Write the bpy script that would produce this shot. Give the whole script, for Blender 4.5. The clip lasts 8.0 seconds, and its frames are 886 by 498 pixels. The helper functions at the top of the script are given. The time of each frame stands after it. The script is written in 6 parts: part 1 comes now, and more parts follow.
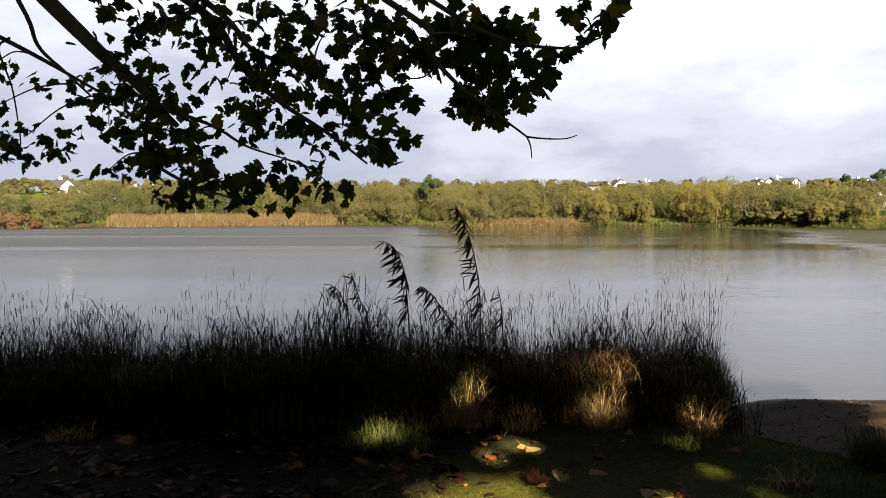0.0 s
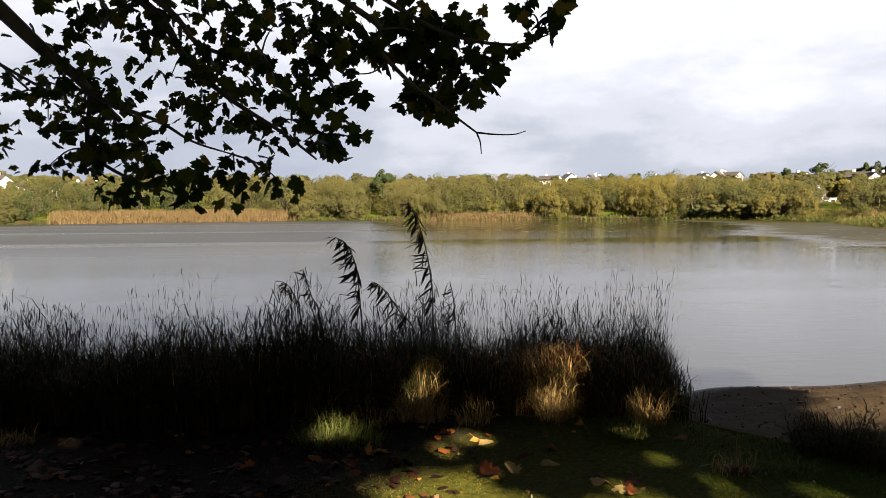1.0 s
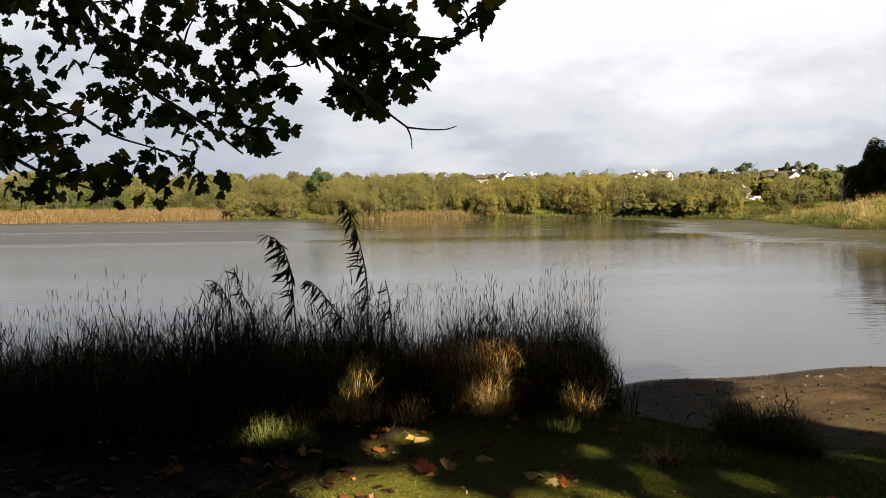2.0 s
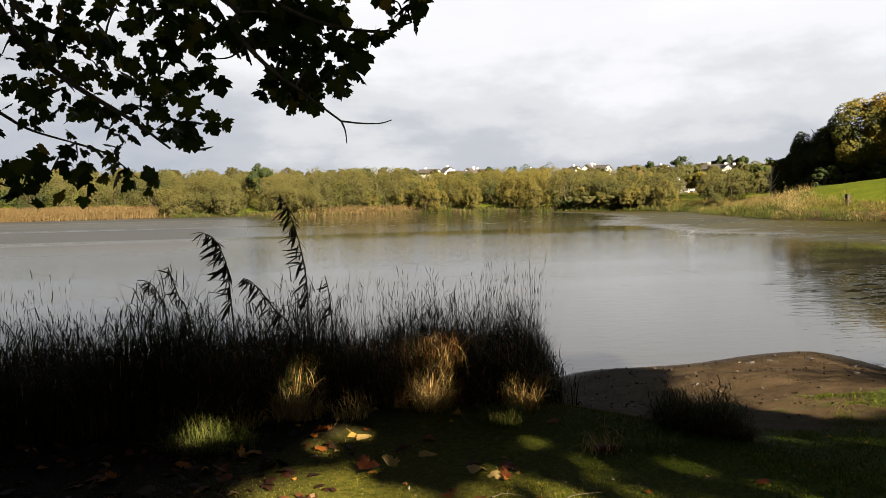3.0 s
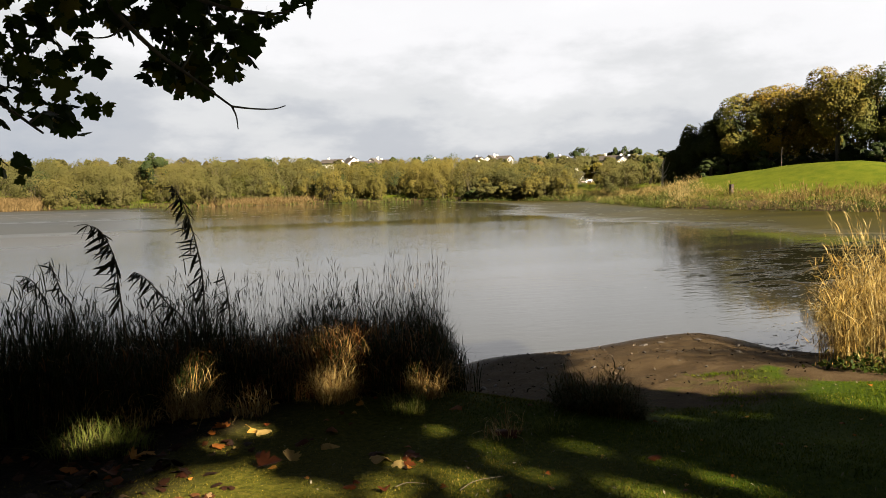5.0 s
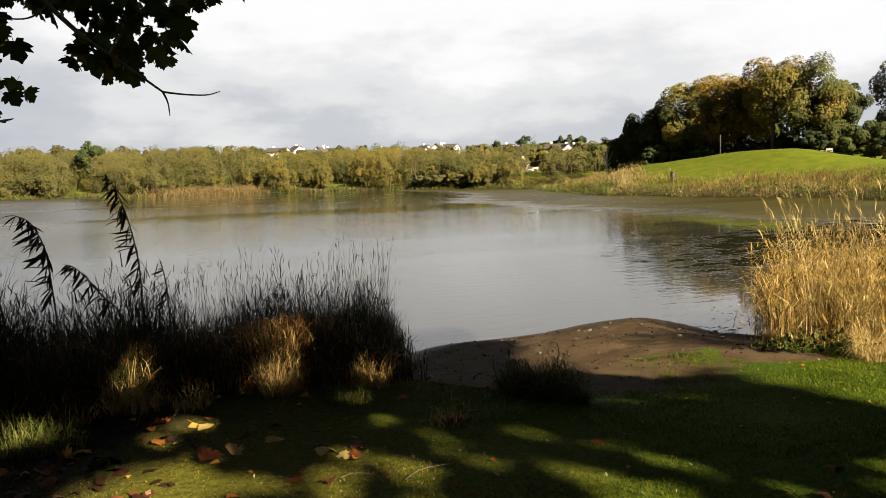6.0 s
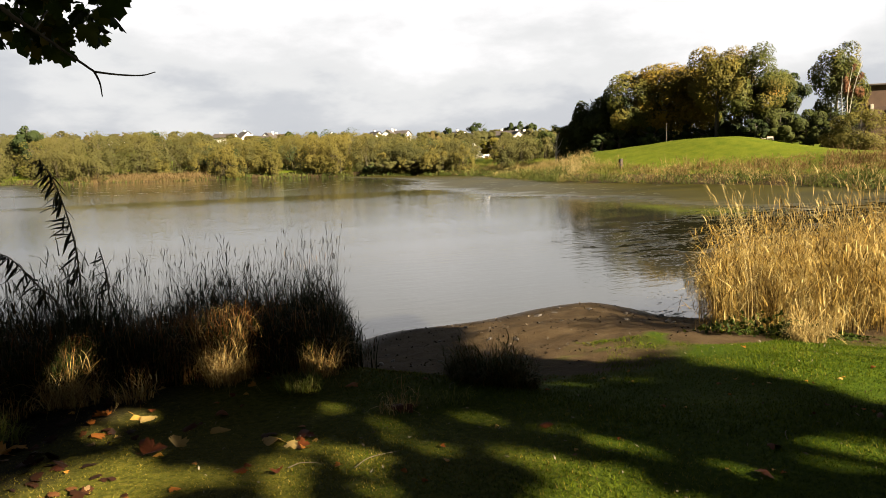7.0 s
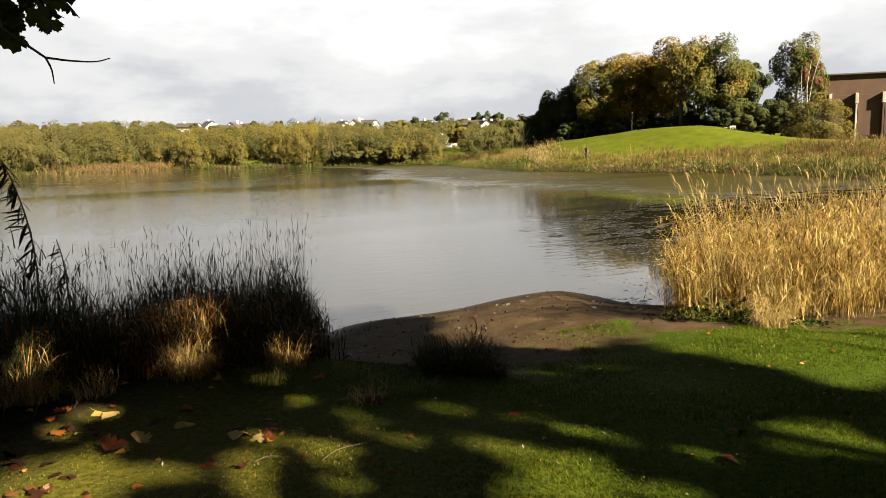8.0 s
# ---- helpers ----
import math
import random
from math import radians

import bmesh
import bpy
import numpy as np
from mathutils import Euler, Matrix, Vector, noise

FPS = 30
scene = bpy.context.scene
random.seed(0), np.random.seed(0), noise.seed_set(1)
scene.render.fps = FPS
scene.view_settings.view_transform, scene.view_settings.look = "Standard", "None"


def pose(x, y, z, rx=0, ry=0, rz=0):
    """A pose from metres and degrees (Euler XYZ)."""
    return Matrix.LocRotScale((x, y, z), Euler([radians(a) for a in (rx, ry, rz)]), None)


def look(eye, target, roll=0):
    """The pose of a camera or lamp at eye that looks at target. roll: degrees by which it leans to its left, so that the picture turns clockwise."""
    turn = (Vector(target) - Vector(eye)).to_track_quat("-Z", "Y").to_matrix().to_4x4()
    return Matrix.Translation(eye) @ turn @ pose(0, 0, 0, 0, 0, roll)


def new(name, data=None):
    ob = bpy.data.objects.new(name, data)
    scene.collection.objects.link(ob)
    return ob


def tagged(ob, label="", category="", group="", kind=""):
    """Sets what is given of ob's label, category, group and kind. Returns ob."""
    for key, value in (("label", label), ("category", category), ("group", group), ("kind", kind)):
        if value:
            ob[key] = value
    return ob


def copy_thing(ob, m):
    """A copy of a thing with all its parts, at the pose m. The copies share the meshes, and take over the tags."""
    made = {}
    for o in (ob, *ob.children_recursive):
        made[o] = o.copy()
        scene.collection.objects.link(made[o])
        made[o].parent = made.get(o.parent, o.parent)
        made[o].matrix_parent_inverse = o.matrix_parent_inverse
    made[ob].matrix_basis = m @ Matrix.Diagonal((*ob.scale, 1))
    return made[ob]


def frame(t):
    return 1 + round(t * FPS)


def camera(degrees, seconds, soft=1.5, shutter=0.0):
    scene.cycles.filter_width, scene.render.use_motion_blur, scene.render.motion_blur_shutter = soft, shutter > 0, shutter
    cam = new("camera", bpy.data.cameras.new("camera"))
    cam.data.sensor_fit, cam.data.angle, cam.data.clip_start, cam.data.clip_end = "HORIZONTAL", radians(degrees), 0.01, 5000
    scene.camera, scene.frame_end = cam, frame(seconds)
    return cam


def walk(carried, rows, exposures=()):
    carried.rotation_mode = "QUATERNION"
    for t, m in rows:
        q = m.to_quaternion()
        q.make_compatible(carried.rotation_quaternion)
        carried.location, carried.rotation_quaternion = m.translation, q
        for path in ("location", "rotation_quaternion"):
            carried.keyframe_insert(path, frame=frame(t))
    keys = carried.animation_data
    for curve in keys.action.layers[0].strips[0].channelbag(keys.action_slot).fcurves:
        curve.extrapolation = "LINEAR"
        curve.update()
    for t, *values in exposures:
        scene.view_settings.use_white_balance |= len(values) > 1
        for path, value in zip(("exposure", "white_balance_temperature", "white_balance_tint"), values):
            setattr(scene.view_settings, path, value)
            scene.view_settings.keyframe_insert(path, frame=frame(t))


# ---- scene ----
cam = camera(62.0, 8.0, 0.55)
PATH = [
    (0, (0.05, 0.006, 1.781), (0.025, 2.004, 1.678), -0.2),
    (0.5, (0.047, -0.002, 1.787), (0.067, 1.994, 1.676), -0.3),
    (1, (0.059, -0.005, 1.784), (0.161, 1.989, 1.666), -0.5),
    (1.5, (0.076, 0.008, 1.777), (0.265, 1.995, 1.654), -0.3),
    (2.8, (0.113, 0.027, 1.765), (0.502, 1.985, 1.637), -1.2),
    (3, (0.12, 0.035, 1.768), (0.539, 1.985, 1.629), -1.1),
    (3.5, (0.134, 0.05, 1.768), (0.625, 1.983, 1.62), -0.7),
    (4, (0.137, 0.048, 1.765), (0.692, 1.963, 1.612), -0.8),
    (4.5, (0.148, 0.049, 1.762), (0.752, 1.949, 1.601), -1.0),
    (5.8, (0.176, 0.062, 1.751), (0.947, 1.897, 1.558), -1.4),
    (6, (0.188, 0.065, 1.754), (0.982, 1.889, 1.55), -1.4),
    (6.5, (0.202, 0.077, 1.747), (1.063, 1.868, 1.524), -1.5),
    (7, (0.221, 0.088, 1.744), (1.13, 1.852, 1.502), -1.3),
    (7.5, (0.224, 0.089, 1.742), (1.176, 1.828, 1.483), -1.5),
    (8, (0.242, 0.112, 1.741), (1.225, 1.833, 1.469), -1.4),
]
walk(cam, [(t, look(eye, target, roll)) for t, eye, target, roll in PATH], [(0.0, 3.05, 6200, 15), (1.5, 3.00, 6480, 13), (4.0, 2.94, 6740, 10), (6.0, 2.98, 6840, 10), (8.0, 3.11, 6940, 10)])

# ---- light ----
SUN_TO = Vector((0.42, -0.89, 0.55)).normalized()      # from the place towards the sun
sun = new("sun", bpy.data.lights.new("sun", "SUN"))
sun.data.energy, sun.data.angle, sun.data.color = 5.0, radians(0.6), (1.0, 0.87, 0.66)
sun.matrix_world = look((0, 0, 40), Vector((0, 0, 40)) - SUN_TO)


def build_world():
    world = bpy.data.worlds.new("sky")
    scene.world = world
    world.use_nodes = True
    nt = world.node_tree
    nt.nodes.clear()
    n, l = nt.nodes.new, nt.links.new
    out, mix = n("ShaderNodeOutputWorld"), n("ShaderNodeMixShader")
    blue, cloud = n("ShaderNodeBackground"), n("ShaderNodeBackground")
    sky = n("ShaderNodeTexSky")
    sky.sky_type, sky.sun_disc = "NISHITA", False
    sky.sun_elevation = math.asin(SUN_TO.z)
    sky.sun_rotation = math.atan2(SUN_TO.x, SUN_TO.y)
    l(sky.outputs[0], blue.inputs[0])
    blue.inputs[1].default_value = 0.0065
    co, sep = n("ShaderNodeTexCoord"), n("ShaderNodeSeparateXYZ")
    l(co.outputs["Generated"], sep.inputs[0])
    # layered cloud: stretched along the horizon
    mp = n("ShaderNodeMapping")
    mp.inputs["Scale"].default_value = (2.0, 2.0, 5.2)
    mp.inputs["Location"].default_value = (0.3, 2.1, 0.4)
    l(co.outputs["Generated"], mp.inputs[0])
    big = n("ShaderNodeTexNoise")
    big.inputs["Scale"].default_value, big.inputs["Detail"].default_value = 2.1, 7.0
    big.inputs["Roughness"].default_value = 0.56
    l(mp.outputs[0], big.inputs["Vector"])
    # height in the sky moved up and down by the cloud's shapes
    add = n("ShaderNodeMath")
    add.operation = "MULTIPLY_ADD"
    sub = n("ShaderNodeMath")
    sub.operation = "SUBTRACT"
    l(big.outputs[0], sub.inputs[0])
    sub.inputs[1].default_value = 0.5
    l(sub.outputs[0], add.inputs[0])
    add.inputs[1].default_value = 0.36
    # thinner and brighter cloud towards the sun's side
    lift = n("ShaderNodeMath")
    lift.operation = "MULTIPLY_ADD"
    l(sep.outputs["X"], lift.inputs[0])
    lift.inputs[1].default_value = 0.10
    l(sep.outputs["Z"], lift.inputs[2])
    l(lift.outputs[0], add.inputs[2])
    ramp = n("ShaderNodeValToRGB")
    cr = ramp.color_ramp
    cr.interpolation = "EASE"
    stops = ((0.0, (0.50, 0.555, 0.655)), (0.085, (0.62, 0.66, 0.735)), (0.15, (0.83, 0.86, 0.91)), (0.23, (1.05, 1.07, 1.13)), (0.36, (1.13, 1.15, 1.21)), (0.55, (0.97, 1.03, 1.18)))
    while len(cr.elements) < len(stops):
        cr.elements.new(0.5)
    for e, (p, c) in zip(cr.elements, stops):
        e.position, e.color = p, (*c, 1)
    l(add.outputs[0], ramp.inputs[0])
    l(ramp.outputs[0], cloud.inputs[0])
    cloud.inputs[1].default_value = 0.122
    # the cloud bank stands ahead of the sun; behind and overhead the sky is clear
    side = n("ShaderNodeMath")
    side.operation = "MULTIPLY_ADD"
    l(sep.outputs["Z"], side.inputs[0])
    side.inputs[1].default_value = -1.5
    l(sep.outputs["Y"], side.inputs[2])
    cover = n("ShaderNodeMapRange")
    cover.inputs["From Min"].default_value, cover.inputs["From Max"].default_value = -0.35, 0.25
    cover.inputs["To Min"].default_value, cover.inputs["To Max"].default_value = 0.06, 0.95
    l(side.outputs[0], cover.inputs[0])
    l(cover.outputs[0], mix.inputs[0])
    l(blue.outputs[0], mix.inputs[1])
    l(cloud.outputs[0], mix.inputs[2])
    l(mix.outputs[0], out.inputs[0])


build_world()


# ---- materials ----
def nodes_of(name):
    m = bpy.data.materials.new(name)
    m.use_nodes = True
    nt = m.node_tree
    nt.nodes.clear()
    return m, nt, nt.nodes.new, nt.links.new


def ramp_of(n, stops, ease="LINEAR"):
    r = n("ShaderNodeValToRGB")
    r.color_ramp.interpolation = ease
    while len(r.color_ramp.elements) < len(stops):
        r.color_ramp.elements.new(0.5)
    for e, (p, c) in zip(r.color_ramp.elements, stops):
        e.position, e.color = p, (*c, 1)
    return r


def noise_of(n, l, scale, detail=5, vector=None, rough=0.55):
    t = n("ShaderNodeTexNoise")
    t.inputs["Scale"].default_value, t.inputs["Detail"].default_value, t.inputs["Roughness"].default_value = scale, detail, rough
    if vector:
        l(vector, t.inputs["Vector"])
    return t


def plant_material(name, stops, through_light=0.35, patch=0.5, patch_scale=0.3, rough=0.6, per_object=False, gloss=0.05, speckle=0.9):
    """Leaves and stalks: colour varies from piece to piece and in wider patches."""
    m, nt, n, l = nodes_of(name)
    out, mix = n("ShaderNodeOutputMaterial"), n("ShaderNodeMixShader")
    bsdf, trans = n("ShaderNodeBsdfPrincipled"), n("ShaderNodeBsdfTranslucent")
    geo, co = n("ShaderNodeNewGeometry"), n("ShaderNodeTexCoord")
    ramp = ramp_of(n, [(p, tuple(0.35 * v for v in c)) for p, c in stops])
    if per_object:
        info = n("ShaderNodeObjectInfo")
        l(info.outputs["Random"], ramp.inputs[0])
        tex = noise_of(n, l, patch_scale, 4, co.outputs["Object"])
    else:
        tex = noise_of(n, l, patch_scale, 3, geo.outputs["Position"])
        sh = n("ShaderNodeMath")
        sh.operation = "MULTIPLY_ADD"
        sub = n("ShaderNodeMath")
        sub.operation = "SUBTRACT"
        l(tex.outputs[0], sub.inputs[0])
        sub.inputs[1].default_value = 0.5
        l(sub.outputs[0], sh.inputs[0])
        sh.inputs[1].default_value = patch * 3.0
        calm = n("ShaderNodeMapRange")
        calm.inputs["To Min"].default_value, calm.inputs["To Max"].default_value = 0.5 - speckle / 2, 0.5 + speckle / 2
        l(geo.outputs["Random Per Island"], calm.inputs[0])
        l(calm.outputs[0], sh.inputs[2])
        l(sh.outputs[0], ramp.inputs[0])
    fine = noise_of(n, l, 22.0, 3, co.outputs["Object"])
    dim = n("ShaderNodeMapRange")
    dim.inputs["To Min"].default_value, dim.inputs["To Max"].default_value = 0.65, 1.35
    l(fine.outputs[0], dim.inputs[0])
    mul = n("ShaderNodeMix")
    mul.data_type, mul.blend_type = "RGBA", "MULTIPLY"
    mul.inputs[0].default_value = 1.0
    l(ramp.outputs[0], mul.inputs[6])
    l(dim.outputs[0], mul.inputs[7])
    l(mul.outputs[2], bsdf.inputs["Base Color"])
    l(mul.outputs[2], trans.inputs["Color"])
    bsdf.inputs["Roughness"].default_value = rough
    bsdf.inputs["Specular IOR Level"].default_value = gloss
    mix.inputs[0].default_value = through_light
    l(bsdf.outputs[0], mix.inputs[1])
    l(trans.outputs[0], mix.inputs[2])
    l(mix.outputs[0], out.inputs[0])
    return m


def solid_material(name, stops, scale=3.0, rough=0.7, bump=0.3, bump_scale=20.0, metal=0.0, stretch=(1, 1, 1), gloss=0.4):
    """Bark, render, tiles: two scales of stain and a fine relief."""
    m, nt, n, l = nodes_of(name)
    out, bsdf = n("ShaderNodeOutputMaterial"), n("ShaderNodeBsdfPrincipled")
    co, mp = n("ShaderNodeTexCoord"), n("ShaderNodeMapping")
    mp.inputs["Scale"].default_value = stretch
    l(co.outputs["Object"], mp.inputs[0])
    a = noise_of(n, l, scale, 6, mp.outputs[0])
    b = noise_of(n, l, bump_scale, 5, mp.outputs[0])
    ramp = ramp_of(n, stops)
    l(a.outputs[0], ramp.inputs[0])
    dim = n("ShaderNodeMapRange")
    dim.inputs["To Min"].default_value, dim.inputs["To Max"].default_value = 0.75, 1.25
    l(b.outputs[0], dim.inputs[0])
    mul = n("ShaderNodeMix")
    mul.data_type, mul.blend_type = "RGBA", "MULTIPLY"
    mul.inputs[0].default_value = 1.0
    l(ramp.outputs[0], mul.inputs[6])
    l(dim.outputs[0], mul.inputs[7])
    l(mul.outputs[2], bsdf.inputs["Base Color"])
    bp = n("ShaderNodeBump")
    bp.inputs["Strength"].default_value, bp.inputs["Distance"].default_value = bump, 0.02
    l(b.outputs[0], bp.inputs["Height"])
    l(bp.outputs[0], bsdf.inputs["Normal"])
    bsdf.inputs["Roughness"].default_value, bsdf.inputs["Metallic"].default_value = rough, metal
    bsdf.inputs["Specular IOR Level"].default_value = gloss
    l(bsdf.outputs[0], out.inputs[0])
    return m


def ground_material():
    """Lawn soil above, bare mud on the slope to the water, wet at the edge."""
    m, nt, n, l = nodes_of("turf_and_mud")
    out, bsdf = n("ShaderNodeOutputMaterial"), n("ShaderNodeBsdfPrincipled")
    geo, sep = n("ShaderNodeNewGeometry"), n("ShaderNodeSeparateXYZ")
    pos = geo.outputs["Position"]
    l(pos, sep.inputs[0])
    wide, mid, fine = noise_of(n, l, 0.05, 4, pos), noise_of(n, l, 0.9, 6, pos), noise_of(n, l, 26.0, 6, pos, 0.65)
    lawn = ramp_of(n, ((0.3, (0.009, 0.019, 0.001)), (0.5, (0.021, 0.036, 0.0015)), (0.7, (0.040, 0.053, 0.003))))
    l(fine.outputs[0], lawn.inputs[0])
    meadow = ramp_of(n, ((0.35, (0.032, 0.045, 0.003)), (0.65, (0.052, 0.060, 0.005))))
    l(mid.outputs[0], meadow.inputs[0])
    mud = ramp_of(n, ((0.3, (0.016, 0.0105, 0.005)), (0.5, (0.034, 0.0225, 0.0115)), (0.72, (0.052, 0.037, 0.020))))
    mudn = noise_of(n, l, 3.2, 8, pos, 0.7)
    l(mudn.outputs[0], mud.inputs[0])
    # where turf ends: a ragged line down the slope
    edge = n("ShaderNodeMath")
    edge.operation = "MULTIPLY_ADD"
    l(mid.outputs[0], edge.inputs[0])
    edge.inputs[1].default_value = 0.5
    l(sep.outputs["Z"], edge.inputs[2])
    cut = n("ShaderNodeMapRange")
    cut.inputs["From Min"].default_value, cut.inputs["From Max"].default_value = -0.01, 0.06
    l(edge.outputs[0], cut.inputs[0])
    # bare leaf mould under the maple, blackened so its colour holds the tree's shade too
    shaded_mould = ramp_of(n, ((0.3, (0.004, 0.003, 0.002)), (0.55, (0.009, 0.007, 0.004)), (0.75, (0.020, 0.013, 0.007))))
    l(fine.outputs[0], shaded_mould.inputs[0])
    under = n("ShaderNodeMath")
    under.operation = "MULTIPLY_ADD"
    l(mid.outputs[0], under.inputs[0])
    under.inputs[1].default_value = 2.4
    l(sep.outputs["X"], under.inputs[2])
    # the same shade-darkened ground nearer the sedge
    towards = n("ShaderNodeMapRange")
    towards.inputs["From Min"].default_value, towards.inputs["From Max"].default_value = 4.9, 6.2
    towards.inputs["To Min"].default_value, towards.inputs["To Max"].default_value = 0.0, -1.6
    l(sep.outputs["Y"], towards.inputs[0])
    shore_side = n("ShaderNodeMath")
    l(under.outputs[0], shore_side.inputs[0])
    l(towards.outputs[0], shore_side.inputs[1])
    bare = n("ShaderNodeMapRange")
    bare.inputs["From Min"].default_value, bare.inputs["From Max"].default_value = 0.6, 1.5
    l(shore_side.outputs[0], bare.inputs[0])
    far = n("ShaderNodeMapRange")
    far.inputs["From Min"].default_value, far.inputs["From Max"].default_value = 20.0, 40.0
    l(sep.outputs["Y"], far.inputs[0])
    g1 = n("ShaderNodeMix")
    g1.data_type = "RGBA"
    l(far.outputs[0], g1.inputs[0])
    g0 = n("ShaderNodeMix")
    g0.data_type = "RGBA"
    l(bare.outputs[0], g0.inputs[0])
    thin = ramp_of(n, ((0.3, (0.016, 0.017, 0.002)), (0.5, (0.034, 0.034, 0.004)), (0.7, (0.058, 0.050, 0.008))))
    l(fine.outputs[0], thin.inputs[0])
    wear = n("ShaderNodeMapRange")
    wear.inputs["From Min"].default_value, wear.inputs["From Max"].default_value = 2.4, 4.4
    l(under.outputs[0], wear.inputs[0])
    sward = n("ShaderNodeMix")
    sward.data_type = "RGBA"
    l(wear.outputs[0], sward.inputs[0])
    l(thin.outputs[0], sward.inputs[6])
    l(lawn.outputs[0], sward.inputs[7])
    l(shaded_mould.outputs[0], g0.inputs[6])
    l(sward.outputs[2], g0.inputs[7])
    l(g0.outputs[2], g1.inputs[6])
    l(meadow.outputs[0], g1.inputs[7])
    g2 = n("ShaderNodeMix")
    g2.data_type = "RGBA"
    # trodden bare between the lawn and the reeds
    from_mid, scaled, length = n("ShaderNodeVectorMath"), n("ShaderNodeVectorMath"), n("ShaderNodeVectorMath")
    from_mid.operation, scaled.operation, length.operation = "SUBTRACT", "MULTIPLY", "LENGTH"
    l(pos, from_mid.inputs[0])
    from_mid.inputs[1].default_value = (6.38, 5.62, 0)
    l(from_mid.outputs[0], scaled.inputs[0])
    scaled.inputs[1].default_value = (1 / 0.62, 1 / 0.54, 0)
    l(scaled.outputs[0], length.inputs[0])
    trod = n("ShaderNodeMath")
    trod.operation = "MULTIPLY_ADD"
    l(mid.outputs[0], trod.inputs[0])
    trod.inputs[1].default_value = 0.5
    l(length.outputs["Value"], trod.inputs[2])
    turf_left = n("ShaderNodeMapRange")
    turf_left.inputs["From Min"].default_value, turf_left.inputs["From Max"].default_value = 1.18, 1.32
    l(trod.outputs[0], turf_left.inputs[0])
    both_ways = n("ShaderNodeMath")
    both_ways.operation = "MULTIPLY"
    l(cut.outputs[0], both_ways.inputs[0])
    l(turf_left.outputs[0], both_ways.inputs[1])
    l(both_ways.outputs[0], g2.inputs[0])
    l(mud.outputs[0], g2.inputs[6])
    l(g1.outputs[2], g2.inputs[7])
    # soaked mud at the water's edge
    soak = n("ShaderNodeMapRange")
    soak.inputs["From Min"].default_value, soak.inputs["From Max"].default_value = -0.80, -0.62
    soak.inputs["To Min"].default_value, soak.inputs["To Max"].default_value = 0.5, 1.0
    stain = n("ShaderNodeMath")
    stain.operation = "MULTIPLY_ADD"
    l(mid.outputs[0], stain.inputs[0])
    stain.inputs[1].default_value = 0.3
    l(sep.outputs["Z"], stain.inputs[2])
    l(stain.outputs[0], soak.inputs[0])
    damp = n("ShaderNodeMix")
    damp.data_type, damp.blend_type = "RGBA", "MULTIPLY"
    damp.inputs[0].default_value = 1.0
    l(g2.outputs[2], damp.inputs[6])
    l(soak.outputs[0], damp.inputs[7])
    l(damp.outputs[2], bsdf.inputs["Base Color"])
    wet = n("ShaderNodeMapRange")
    wet.inputs["From Min"].default_value, wet.inputs["From Max"].default_value = -1.0, -0.88
    wet.inputs["To Min"].default_value, wet.inputs["To Max"].default_value = 0.28, 0.85
    l(sep.outputs["Z"], wet.inputs[0])
    l(wet.outputs[0], bsdf.inputs["Roughness"])
    bsdf.inputs["Specular IOR Level"].default_value = 0.04
    bp = n("ShaderNodeBump")
    bp.inputs["Strength"].default_value, bp.inputs["Distance"].default_value = 0.7, 0.03
    l(fine.outputs[0], bp.inputs["Height"])
    l(bp.outputs[0], bsdf.inputs["Normal"])
    l(bsdf.outputs[0], out.inputs[0])
    return m


